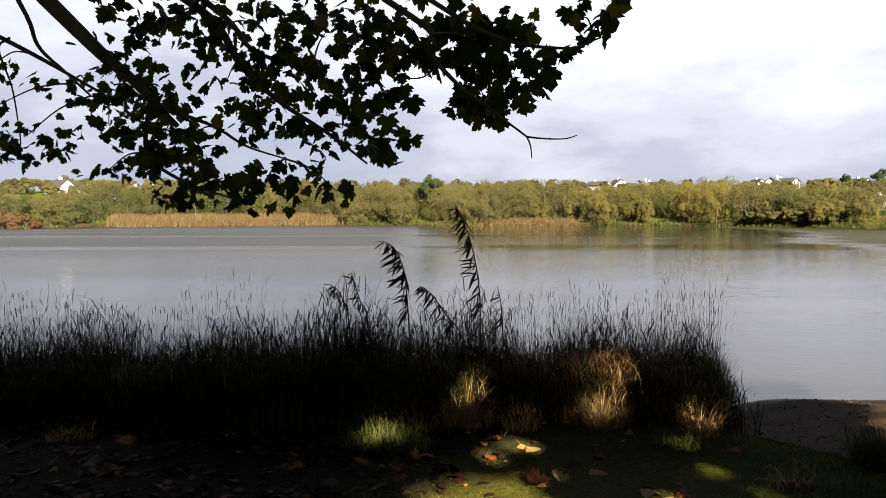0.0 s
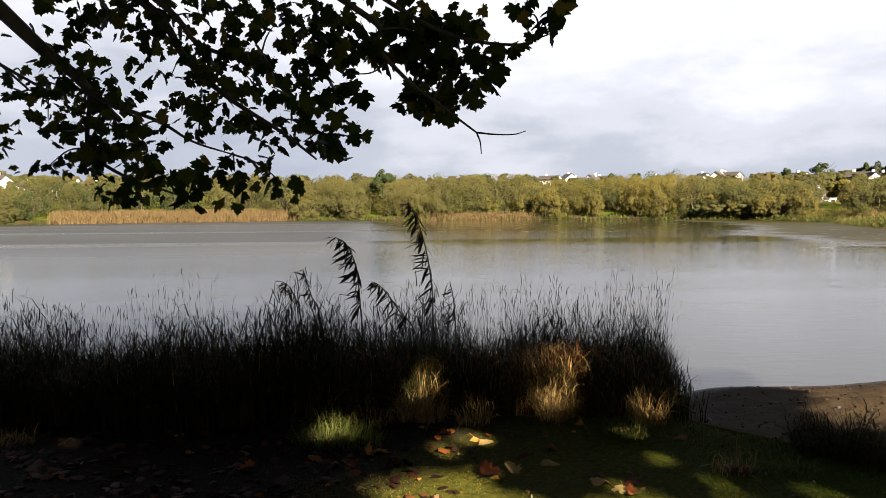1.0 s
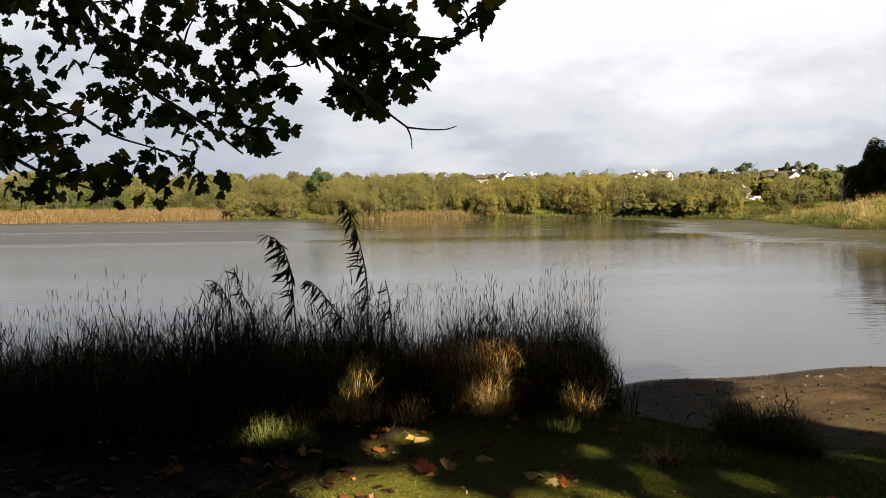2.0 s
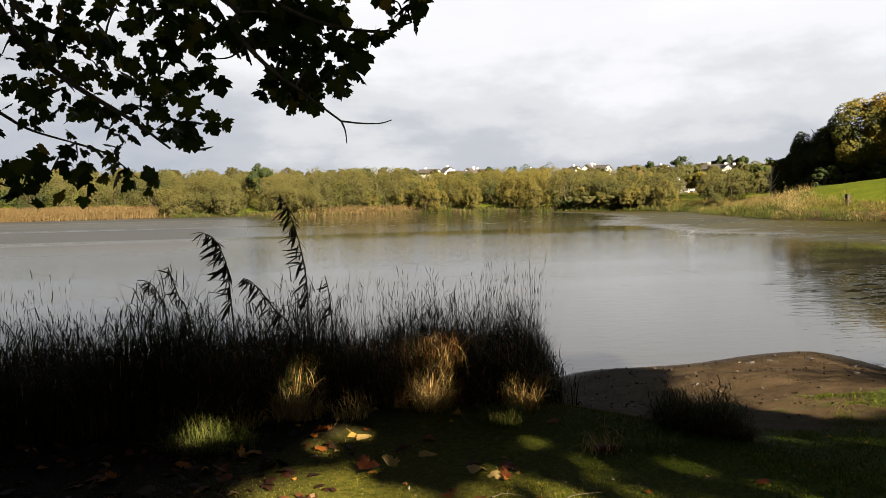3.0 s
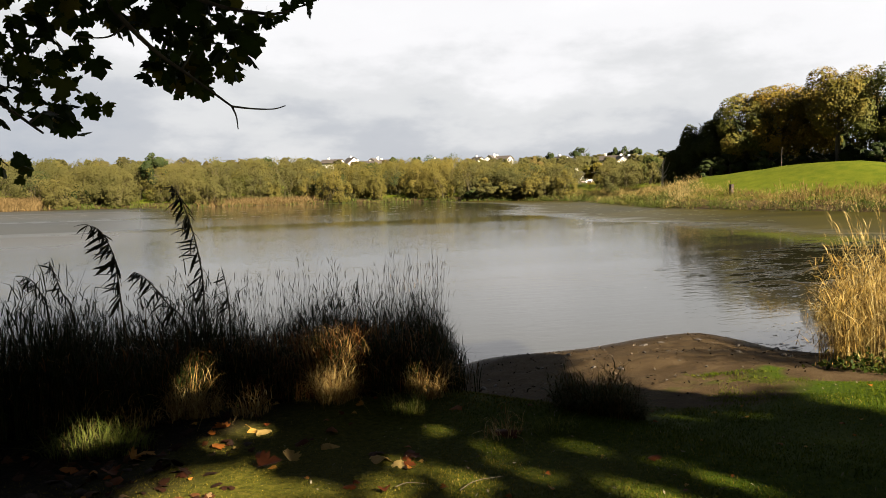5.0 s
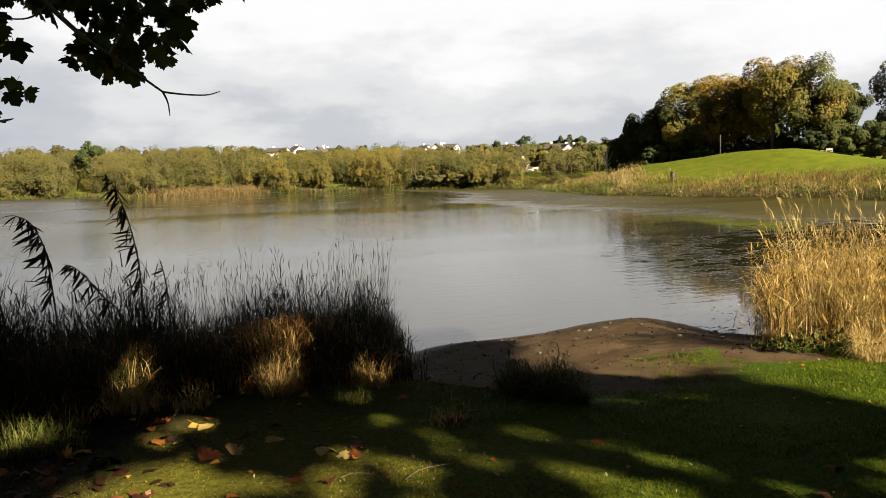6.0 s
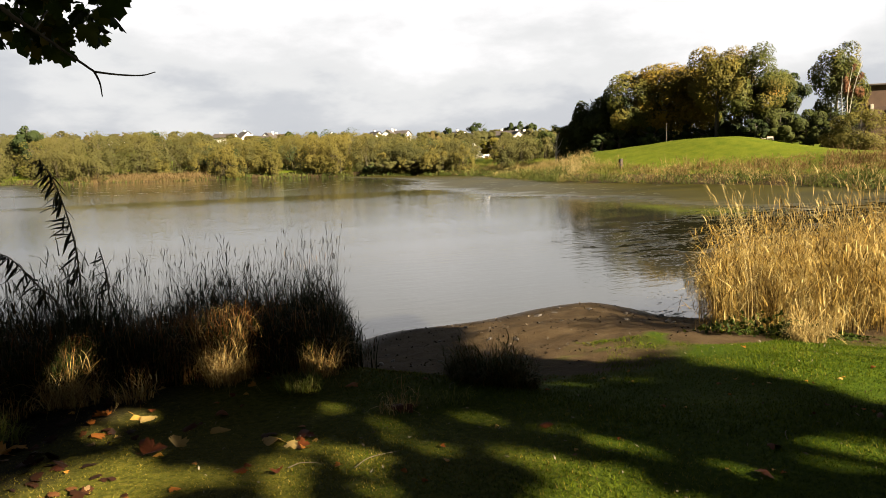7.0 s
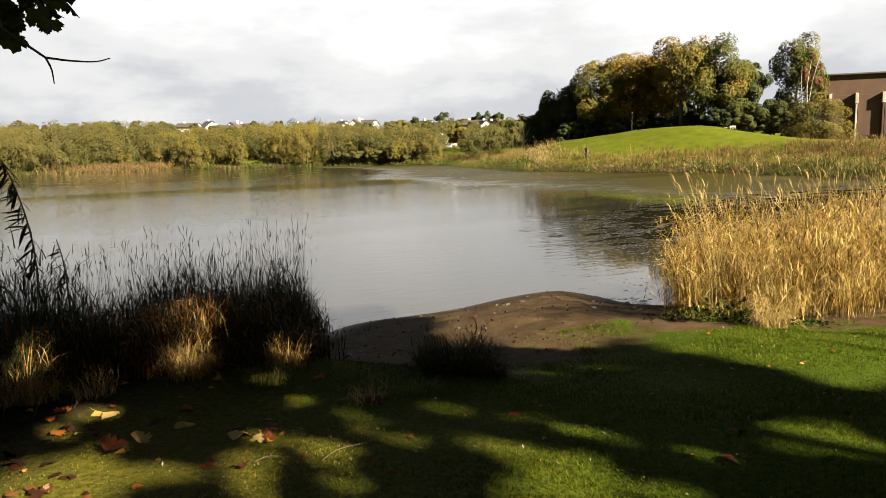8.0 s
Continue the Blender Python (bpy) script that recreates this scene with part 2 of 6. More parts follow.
def water_material():
    m, nt, n, l = nodes_of("pond_water")
    out, bsdf = n("ShaderNodeOutputMaterial"), n("ShaderNodeBsdfPrincipled")
    geo = n("ShaderNodeNewGeometry")
    pos = geo.outputs["Position"]
    mp = n("ShaderNodeMapping")
    mp.inputs["Scale"].default_value = (0.35, 1.0, 1.0)
    l(pos, mp.inputs[0])
    wide = noise_of(n, l, 0.035, 4, mp.outputs[0])
    tone = ramp_of(n, ((0.4, (0.011, 0.012, 0.010)), (0.6, (0.020, 0.018, 0.012))))
    l(wide.outputs[0], tone.inputs[0])
    # a film of algae before the far bank
    place = n("ShaderNodeSeparateXYZ")
    l(pos, place.inputs[0])
    rag = noise_of(n, l, 0.22, 5, mp.outputs[0])
    reach = n("ShaderNodeMath")
    reach.operation = "MULTIPLY_ADD"
    l(rag.outputs[0], reach.inputs[0])
    reach.inputs[1].default_value = 14.0
    l(place.outputs["X"], reach.inputs[2])
    back = n("ShaderNodeMapRange")
    back.inputs["From Min"].default_value, back.inputs["From Max"].default_value = 62.0, 95.0
    back.inputs["To Min"].default_value, back.inputs["To Max"].default_value = 0.0, -14.0
    l(place.outputs["Y"], back.inputs[0])
    inner = n("ShaderNodeMath")
    l(reach.outputs[0], inner.inputs[0])
    l(back.outputs[0], inner.inputs[1])
    film = n("ShaderNodeMapRange")
    film.inputs["From Min"].default_value, film.inputs["From Max"].default_value = 34.0, 41.0
    l(inner.outputs[0], film.inputs[0])
    algae = ramp_of(n, ((0.35, (0.011, 0.010, 0.0018)), (0.65, (0.026, 0.022, 0.0035))))
    l(rag.outputs[0], algae.inputs[0])
    skin = n("ShaderNodeMix")
    skin.data_type = "RGBA"
    l(film.outputs[0], skin.inputs[0])
    l(tone.outputs[0], skin.inputs[6])
    l(algae.outputs[0], skin.inputs[7])
    # broken mats of weed in the lee of the wood, drawn out in lines
    turned = n("ShaderNodeMapping")
    turned.inputs["Rotation"].default_value = (0, 0, radians(44))
    turned.inputs["Scale"].default_value = (0.5, 1.5, 1.0)
    l(pos, turned.inputs[0])
    rows = noise_of(n, l, 0.9, 6, turned.outputs[0], 0.7)
    slope = n("ShaderNodeMath")
    slope.operation = "MULTIPLY_ADD"
    l(place.outputs["Y"], slope.inputs[0])
    slope.inputs[1].default_value = -0.86
    l(place.outputs["X"], slope.inputs[2])
    near = n("ShaderNodeMapRange")
    near.inputs["From Min"].default_value, near.inputs["From Max"].default_value = -4.5, 3.0
    near.inputs["To Min"].default_value, near.inputs["To Max"].default_value = -0.20, 0.12
    l(slope.outputs[0], near.inputs[0])
    fade = n("ShaderNodeMapRange")
    fade.inputs["From Min"].default_value, fade.inputs["From Max"].default_value = 21.0, 30.0
    fade.inputs["To Min"].default_value, fade.inputs["To Max"].default_value = 0.0, -0.35
    l(place.outputs["Y"], fade.inputs[0])
    s1, s2 = n("ShaderNodeMath"), n("ShaderNodeMath")
    l(rows.outputs[0], s1.inputs[0])
    l(near.outputs[0], s1.inputs[1])
    l(s1.outputs[0], s2.inputs[0])
    l(fade.outputs[0], s2.inputs[1])
    shallow = n("ShaderNodeMapRange")
    shallow.inputs["From Min"].default_value, shallow.inputs["From Max"].default_value = 11.5, 16.0
    shallow.inputs["To Min"].default_value, shallow.inputs["To Max"].default_value = -0.30, 0.0
    l(place.outputs["Y"], shallow.inputs[0])
    s3 = n("ShaderNodeMath")
    l(s2.outputs[0], s3.inputs[0])
    l(shallow.outputs[0], s3.inputs[1])
    mat_cut = n("ShaderNodeMapRange")
    mat_cut.inputs["From Min"].default_value, mat_cut.inputs["From Max"].default_value = 0.50, 0.56
    l(s3.outputs[0], mat_cut.inputs[0])
    weed_and_reflection = n("ShaderNodeMix")
    weed_and_reflection.data_type = "RGBA"
    l(mat_cut.outputs[0], weed_and_reflection.inputs[0])
    l(skin.outputs[2], weed_and_reflection.inputs[6])
    # near-black weed, with the wood's dark reflection put into its colour
    weed_and_reflection.inputs[7].default_value = (0.004, 0.004, 0.002, 1)
    l(weed_and_reflection.outputs[2], bsdf.inputs["Base Color"])
    cover = n("ShaderNodeMath")
    cover.operation = "MAXIMUM"
    l(film.outputs[0], cover.inputs[0])
    l(mat_cut.outputs[0], cover.inputs[1])
    dull = n("ShaderNodeMapRange")
    dull.inputs["To Min"].default_value, dull.inputs["To Max"].default_value = 0.5, 0.04
    l(film.outputs[0], dull.inputs[0])
    bare = n("ShaderNodeMath")
    bare.operation = "SUBTRACT"
    bare.inputs[0].default_value = 1.0
    l(mat_cut.outputs[0], bare.inputs[1])
    gloss = n("ShaderNodeMath")
    gloss.operation = "MULTIPLY"
    l(dull.outputs[0], gloss.inputs[0])
    l(bare.outputs[0], gloss.inputs[1])
    l(gloss.outputs[0], bsdf.inputs["Specular IOR Level"])
    # calm and ruffled stretches
    calm = n("ShaderNodeMapRange")
    calm.inputs["From Min"].default_value, calm.inputs["From Max"].default_value = 0.42, 0.60
    calm.inputs["To Min"].default_value, calm.inputs["To Max"].default_value = 0.015, 0.06
    l(wide.outputs[0], calm.inputs[0])
    matt = n("ShaderNodeMapRange")
    matt.inputs["To Min"].default_value, matt.inputs["To Max"].default_value = 0.0, 0.42
    l(cover.outputs[0], matt.inputs[0])
    rougher = n("ShaderNodeMath")
    rougher.operation = "MAXIMUM"
    l(calm.outputs[0], rougher.inputs[0])
    l(matt.outputs[0], rougher.inputs[1])
    bsdf.inputs["IOR"].default_value = 1.33
    r1 = noise_of(n, l, 5.5, 3, mp.outputs[0])
    r2 = noise_of(n, l, 17.0, 2, mp.outputs[0])
    add = n("ShaderNodeMath")
    add.operation = "MULTIPLY_ADD"
    l(r2.outputs[0], add.inputs[0])
    add.inputs[1].default_value = 0.25
    l(r1.outputs[0], add.inputs[2])
    bp = n("ShaderNodeBump")
    bp.inputs["Distance"].default_value = 0.022
    # ruffled in the open, calm in the lee of the wood
    sep = n("ShaderNodeSeparateXYZ")
    l(pos, sep.inputs[0])
    across = n("ShaderNodeMath")
    across.operation = "MULTIPLY"
    l(sep.outputs["Y"], across.inputs[0])
    across.inputs[1].default_value = -0.84
    lee = n("ShaderNodeMath")
    lee.operation = "ADD"
    l(sep.outputs["X"], lee.inputs[0])
    l(across.outputs[0], lee.inputs[1])
    stray = n("ShaderNodeMath")
    stray.operation = "MULTIPLY_ADD"
    patchy = noise_of(n, l, 0.5, 4, mp.outputs[0])
    l(patchy.outputs[0], stray.inputs[0])
    stray.inputs[1].default_value = 7.0
    l(lee.outputs[0], stray.inputs[2])
    wind = n("ShaderNodeMapRange")
    wind.inputs["From Min"].default_value, wind.inputs["From Max"].default_value = 2.6, 5.5
    wind.inputs["To Min"].default_value, wind.inputs["To Max"].default_value = 0.26, 0.015
    l(stray.outputs[0], wind.inputs[0])
    long = n("ShaderNodeMapping")
    long.inputs["Scale"].default_value = (0.05, 1.0, 1.0)
    l(pos, long.inputs[0])
    lines = noise_of(n, l, 0.10, 5, long.outputs[0])
    slick = n("ShaderNodeMapRange")
    slick.inputs["From Min"].default_value, slick.inputs["From Max"].default_value = 0.34, 0.52
    slick.inputs["To Min"].default_value, slick.inputs["To Max"].default_value = 0.25, 1.0
    l(lines.outputs[0], slick.inputs[0])
    gust = n("ShaderNodeMath")
    gust.operation = "MULTIPLY"
    # cat's paws on the near side of the lee
    paws = n("ShaderNodeMapRange")
    paws.inputs["From Min"].default_value, paws.inputs["From Max"].default_value = 36.0, 26.0
    paws.inputs["To Min"].default_value, paws.inputs["To Max"].default_value = 0.0, 0.045
    l(sep.outputs["Y"], paws.inputs[0])
    most = n("ShaderNodeMath")
    most.operation = "MAXIMUM"
    l(wind.outputs[0], most.inputs[0])
    l(paws.outputs[0], most.inputs[1])
    # the open far water is rough with wind and takes the light of the higher sky
    drift = n("ShaderNodeMath")
    drift.operation = "MULTIPLY_ADD"
    l(sep.outputs["Y"], drift.inputs[0])
    drift.inputs[1].default_value = 0.05
    l(sep.outputs["X"], drift.inputs[2])
    open_side = n("ShaderNodeMapRange")
    open_side.inputs["From Min"].default_value, open_side.inputs["From Max"].default_value = 6.0, -4.0
    l(drift.outputs[0], open_side.inputs[0])
    away = n("ShaderNodeMapRange")
    away.inputs["From Min"].default_value, away.inputs["From Max"].default_value = 22.0, 60.0
    away.inputs["To Max"].default_value = 1.0
    l(sep.outputs["Y"], away.inputs[0])
    chop = n("ShaderNodeMath")
    chop.operation = "MULTIPLY"
    l(open_side.outputs[0], chop.inputs[0])
    l(away.outputs[0], chop.inputs[1])
    l(most.outputs[0], gust.inputs[0])
    l(slick.outputs[0], gust.inputs[1])
    breeze = n("ShaderNodeMath")
    breeze.operation = "MULTIPLY"
    l(chop.outputs[0], breeze.inputs[0])
    calmer = n("ShaderNodeMapRange")
    calmer.inputs["From Min"].default_value, calmer.inputs["From Max"].default_value = 0.25, 0.6
    calmer.inputs["To Min"].default_value, calmer.inputs["To Max"].default_value = 0.55, 1.0
    l(slick.outputs[0], calmer.inputs[0])
    l(calmer.outputs[0], breeze.inputs[1])
    blown = n("ShaderNodeMapRange")
    blown.inputs["To Min"].default_value, blown.inputs["To Max"].default_value = 0.0, 0.48
    l(breeze.outputs[0], blown.inputs[0])
    broken = n("ShaderNodeMath")
    broken.operation = "MAXIMUM"
    l(rougher.outputs[0], broken.inputs[0])
    l(blown.outputs[0], broken.inputs[1])
    l(broken.outputs[0], bsdf.inputs["Roughness"])
    l(gust.outputs[0], bp.inputs["Strength"])
    swell = noise_of(n, l, 2.2, 4, turned.outputs[0], 0.6)
    both = n("ShaderNodeMath")
    both.operation = "MULTIPLY_ADD"
    l(swell.outputs[0], both.inputs[0])
    both.inputs[1].default_value = 1.7
    l(add.outputs[0], both.inputs[2])
    l(both.outputs[0], bp.inputs["Height"])
    l(bp.outputs[0], bsdf.inputs["Normal"])
    l(bsdf.outputs[0], out.inputs[0])
    return m


GROUND, WATER = ground_material(), water_material()
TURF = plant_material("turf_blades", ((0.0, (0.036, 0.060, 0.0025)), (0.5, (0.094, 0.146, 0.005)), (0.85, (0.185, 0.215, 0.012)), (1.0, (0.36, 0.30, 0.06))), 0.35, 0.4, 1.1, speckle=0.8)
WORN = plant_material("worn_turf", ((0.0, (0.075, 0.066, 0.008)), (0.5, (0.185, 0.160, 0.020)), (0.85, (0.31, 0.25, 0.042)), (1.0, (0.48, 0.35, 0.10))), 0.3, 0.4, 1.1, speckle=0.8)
# sedge greens lowered towards black: the bed's deep shade is put into them
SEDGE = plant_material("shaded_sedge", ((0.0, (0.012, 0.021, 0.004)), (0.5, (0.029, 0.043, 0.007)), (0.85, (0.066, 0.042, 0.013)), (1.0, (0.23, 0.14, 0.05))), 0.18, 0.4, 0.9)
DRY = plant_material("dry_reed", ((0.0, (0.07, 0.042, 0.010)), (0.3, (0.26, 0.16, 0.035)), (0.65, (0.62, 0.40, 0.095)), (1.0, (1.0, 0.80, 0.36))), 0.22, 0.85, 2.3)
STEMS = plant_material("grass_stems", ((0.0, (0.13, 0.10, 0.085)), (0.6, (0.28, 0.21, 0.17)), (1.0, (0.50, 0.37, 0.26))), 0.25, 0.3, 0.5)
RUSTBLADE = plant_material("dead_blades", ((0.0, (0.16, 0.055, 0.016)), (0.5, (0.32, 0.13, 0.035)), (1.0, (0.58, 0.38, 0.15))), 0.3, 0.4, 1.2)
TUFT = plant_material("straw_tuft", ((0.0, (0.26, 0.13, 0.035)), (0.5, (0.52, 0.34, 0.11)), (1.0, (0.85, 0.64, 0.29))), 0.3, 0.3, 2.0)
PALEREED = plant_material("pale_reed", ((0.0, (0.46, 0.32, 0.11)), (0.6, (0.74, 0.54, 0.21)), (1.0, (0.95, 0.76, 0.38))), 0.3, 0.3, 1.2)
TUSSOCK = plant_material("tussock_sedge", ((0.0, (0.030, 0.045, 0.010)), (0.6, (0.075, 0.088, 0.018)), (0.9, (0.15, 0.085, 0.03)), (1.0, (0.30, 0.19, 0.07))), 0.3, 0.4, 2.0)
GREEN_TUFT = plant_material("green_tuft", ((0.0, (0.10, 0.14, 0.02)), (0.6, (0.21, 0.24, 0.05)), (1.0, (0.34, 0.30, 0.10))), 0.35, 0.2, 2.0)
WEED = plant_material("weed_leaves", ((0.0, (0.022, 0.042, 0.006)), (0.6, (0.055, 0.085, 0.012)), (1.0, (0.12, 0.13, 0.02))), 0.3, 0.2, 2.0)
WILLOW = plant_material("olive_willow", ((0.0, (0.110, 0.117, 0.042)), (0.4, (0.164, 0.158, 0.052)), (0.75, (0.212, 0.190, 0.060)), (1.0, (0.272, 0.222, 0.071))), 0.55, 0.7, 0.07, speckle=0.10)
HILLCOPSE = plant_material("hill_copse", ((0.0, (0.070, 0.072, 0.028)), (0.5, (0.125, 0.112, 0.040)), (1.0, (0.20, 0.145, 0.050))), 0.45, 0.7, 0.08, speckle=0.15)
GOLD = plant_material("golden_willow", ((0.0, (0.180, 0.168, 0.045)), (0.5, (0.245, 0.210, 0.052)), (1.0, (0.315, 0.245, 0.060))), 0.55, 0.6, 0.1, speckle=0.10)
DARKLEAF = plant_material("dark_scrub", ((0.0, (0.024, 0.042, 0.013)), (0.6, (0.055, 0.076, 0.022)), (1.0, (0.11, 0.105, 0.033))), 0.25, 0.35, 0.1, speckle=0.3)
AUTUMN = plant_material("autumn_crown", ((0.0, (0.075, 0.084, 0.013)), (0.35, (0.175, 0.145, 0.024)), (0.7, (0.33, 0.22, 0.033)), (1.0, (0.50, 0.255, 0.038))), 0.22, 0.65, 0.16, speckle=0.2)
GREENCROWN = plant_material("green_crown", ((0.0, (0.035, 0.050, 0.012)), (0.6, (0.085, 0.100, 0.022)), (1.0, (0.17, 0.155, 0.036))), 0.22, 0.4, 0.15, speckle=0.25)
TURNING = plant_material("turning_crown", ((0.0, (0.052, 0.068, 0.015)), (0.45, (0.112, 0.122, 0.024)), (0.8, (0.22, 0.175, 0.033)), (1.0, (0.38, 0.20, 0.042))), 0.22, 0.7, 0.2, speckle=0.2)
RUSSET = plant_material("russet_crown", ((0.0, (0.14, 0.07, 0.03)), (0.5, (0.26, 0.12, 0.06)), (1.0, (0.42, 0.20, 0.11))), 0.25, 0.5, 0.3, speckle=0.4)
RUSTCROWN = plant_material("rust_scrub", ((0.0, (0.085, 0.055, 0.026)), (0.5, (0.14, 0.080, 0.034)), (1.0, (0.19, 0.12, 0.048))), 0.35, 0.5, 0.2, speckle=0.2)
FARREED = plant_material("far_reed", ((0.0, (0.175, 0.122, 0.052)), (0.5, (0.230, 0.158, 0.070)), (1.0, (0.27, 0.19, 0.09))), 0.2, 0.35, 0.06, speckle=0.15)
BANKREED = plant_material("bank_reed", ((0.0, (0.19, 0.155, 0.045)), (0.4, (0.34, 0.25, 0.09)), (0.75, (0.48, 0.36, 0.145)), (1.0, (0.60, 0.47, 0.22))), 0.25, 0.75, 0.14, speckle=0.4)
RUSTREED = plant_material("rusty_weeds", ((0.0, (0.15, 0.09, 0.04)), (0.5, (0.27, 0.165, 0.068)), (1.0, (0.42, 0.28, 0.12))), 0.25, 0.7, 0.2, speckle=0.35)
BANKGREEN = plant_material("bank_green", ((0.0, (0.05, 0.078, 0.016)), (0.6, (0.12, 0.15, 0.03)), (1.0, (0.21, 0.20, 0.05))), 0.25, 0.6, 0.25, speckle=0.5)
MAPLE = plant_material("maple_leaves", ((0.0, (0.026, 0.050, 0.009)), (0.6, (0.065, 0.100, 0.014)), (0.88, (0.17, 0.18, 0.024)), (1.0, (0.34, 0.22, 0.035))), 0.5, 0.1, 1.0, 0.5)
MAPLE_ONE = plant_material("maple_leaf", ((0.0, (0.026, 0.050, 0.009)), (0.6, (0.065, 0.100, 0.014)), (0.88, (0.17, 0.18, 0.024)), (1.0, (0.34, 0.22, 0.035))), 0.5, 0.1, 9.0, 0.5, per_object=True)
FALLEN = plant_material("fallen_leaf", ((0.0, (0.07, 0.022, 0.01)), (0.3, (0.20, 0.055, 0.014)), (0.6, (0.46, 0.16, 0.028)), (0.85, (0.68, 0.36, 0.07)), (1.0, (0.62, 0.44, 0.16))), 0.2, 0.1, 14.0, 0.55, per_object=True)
BARK = solid_material("bark", ((0.3, (0.020, 0.016, 0.012)), (0.7, (0.065, 0.052, 0.040))), 5, 0.9, 0.7, 24, stretch=(1, 1, 0.25))
PALEBARK = solid_material("pale_bark", ((0.3, (0.16, 0.14, 0.11)), (0.7, (0.34, 0.31, 0.25))), 3, 0.85, 0.3, 14, stretch=(1, 1, 0.3))
TWIG = plant_material("far_twigs", ((0.0, (0.07, 0.060, 0.034)), (1.0, (0.19, 0.16, 0.10))), 0.0, 0.2, 0.2)
WHITEWALL = solid_material("white_render", ((0.3, (0.30, 0.29, 0.27)), (0.7, (0.42, 0.41, 0.39))), 0.6, 0.9, 0.1, 8)
ROOFTILE = solid_material("roof_tiles", ((0.3, (0.017, 0.014, 0.013)), (0.7, (0.036, 0.028, 0.025))), 0.8, 0.85, 0.3, 6)
GLASS = solid_material("window_glass", ((0.3, (0.02, 0.025, 0.03)), (0.7, (0.05, 0.055, 0.06))), 0.4, 0.08, 0.0, 5, gloss=0.6)
HALLWALL = solid_material("brown_brick", ((0.3, (0.042, 0.022, 0.013)), (0.7, (0.068, 0.038, 0.022))), 0.5, 0.9, 0.2, 7)
HALLTRIM = solid_material("pale_concrete", ((0.3, (0.22, 0.19, 0.155)), (0.7, (0.32, 0.28, 0.23))), 0.8, 0.9, 0.1, 9)
HALLPANEL = solid_material("dark_cladding", ((0.3, (0.034, 0.018, 0.011)), (0.7, (0.056, 0.030, 0.018))), 0.5, 0.85, 0.2, 6, stretch=(1, 1, 0.3))
DARKTRIM = solid_material("dark_fascia", ((0.3, (0.04, 0.032, 0.028)), (0.7, (0.07, 0.055, 0.05))), 0.8, 0.7, 0.1, 9)
POST = solid_material("weathered_wood", ((0.3, (0.012, 0.007, 0.005)), (0.7, (0.030, 0.017, 0.011))), 4, 0.85, 0.4, 18, stretch=(1, 1, 0.2))
STONE = solid_material("wet_stone", ((0.3, (0.012, 0.009, 0.007)), (0.7, (0.042, 0.033, 0.025))), 6, 0.6, 0.5, 20)


# ---- mesh helpers ----
def mesh_of(name, verts, faces, smooth=False):
    """A mesh from an array of corners and an array (or several) of faces with equal numbers of corners."""
    me = bpy.data.meshes.new(name)
    groups = faces if isinstance(faces, (list, tuple)) else [faces]
    groups = [np.asarray(f, dtype=np.int32) for f in groups if len(f)]
    verts = np.asarray(verts, dtype=np.float32)
    loops = np.concatenate([f.ravel() for f in groups])
    totals = np.concatenate([np.full(len(f), f.shape[1], dtype=np.int32) for f in groups])
    starts = np.concatenate([[0], np.cumsum(totals)[:-1]]).astype(np.int32)
    me.vertices.add(len(verts))
    me.vertices.foreach_set("co", verts.ravel())
    me.loops.add(len(loops))
    me.loops.foreach_set("vertex_index", loops)
    me.polygons.add(len(totals))
    me.polygons.foreach_set("loop_start", starts)
    if smooth:
        me.polygons.foreach_set("use_smooth", np.ones(len(totals), dtype=bool))
    me.update(calc_edges=True)
    return me


def put(name, me, mat, parent=None, label=""):
    ob = new(name, me)
    if not me.materials:
        me.materials.append(mat)
    if parent is not None:
        ob.parent = parent
    return tagged(ob, label)


def part(name, bm, mat, parent, label="", smooth=False):
    me = bpy.data.meshes.new(name)
    bm.to_mesh(me)
    bm.free()
    if smooth:
        for p in me.polygons:
            p.use_smooth = True
    return put(name, me, mat, parent, label)


def empty(name, at=(0, 0, 0), turn=0.0, scale=1.0):
    ob = new(name)
    ob.empty_display_size = 0.2
    ob.location, ob.rotation_euler, ob.scale = at, (0, 0, turn), (scale, scale, scale)
    return ob


def box(bm, x0, x1, y0, y1, z0, z1, bevel=0.0):
    made = bmesh.ops.create_cube(bm, size=1.0)["verts"]
    for v in made:
        v.co = Vector(((x0 + x1) / 2 + v.co.x * (x1 - x0), (y0 + y1) / 2 + v.co.y * (y1 - y0), (z0 + z1) / 2 + v.co.z * (z1 - z0)))
    if bevel:
        edges = {e for v in made for e in v.link_edges}
        bmesh.ops.bevel(bm, geom=list(edges), offset=bevel, segments=2, affect="EDGES", profile=0.5)
    return bm


def tube(path, radii, sides=7):
    """Corners and faces of a tapered round limb along a path."""
    path = [Vector(p) for p in path]
    verts, faces = [], []
    for i, p in enumerate(path):
        ahead = (path[min(i + 1, len(path) - 1)] - path[max(i - 1, 0)]).normalized()
        side = ahead.cross(Vector((0.13, 0.21, 0.97))).normalized()
        up = side.cross(ahead)
        for k in range(sides):
            a = 2 * math.pi * k / sides
            verts.append(p + (side * math.cos(a) + up * math.sin(a)) * radii[i])
    for i in range(len(path) - 1):
        for k in range(sides):
            a, b = i * sides + k, i * sides + (k + 1) % sides
            faces.append((a, b, b + sides, a + sides))
    return np.array([tuple(v) for v in verts]), np.array(faces)


def joined(pieces):
    """Several (corners, faces) as one."""
    verts, faces, n = [], [], 0
    for v, f in pieces:
        verts.append(v)
        faces.append(np.asarray(f) + n)
        n += len(v)
    return np.concatenate(verts), np.concatenate(faces)


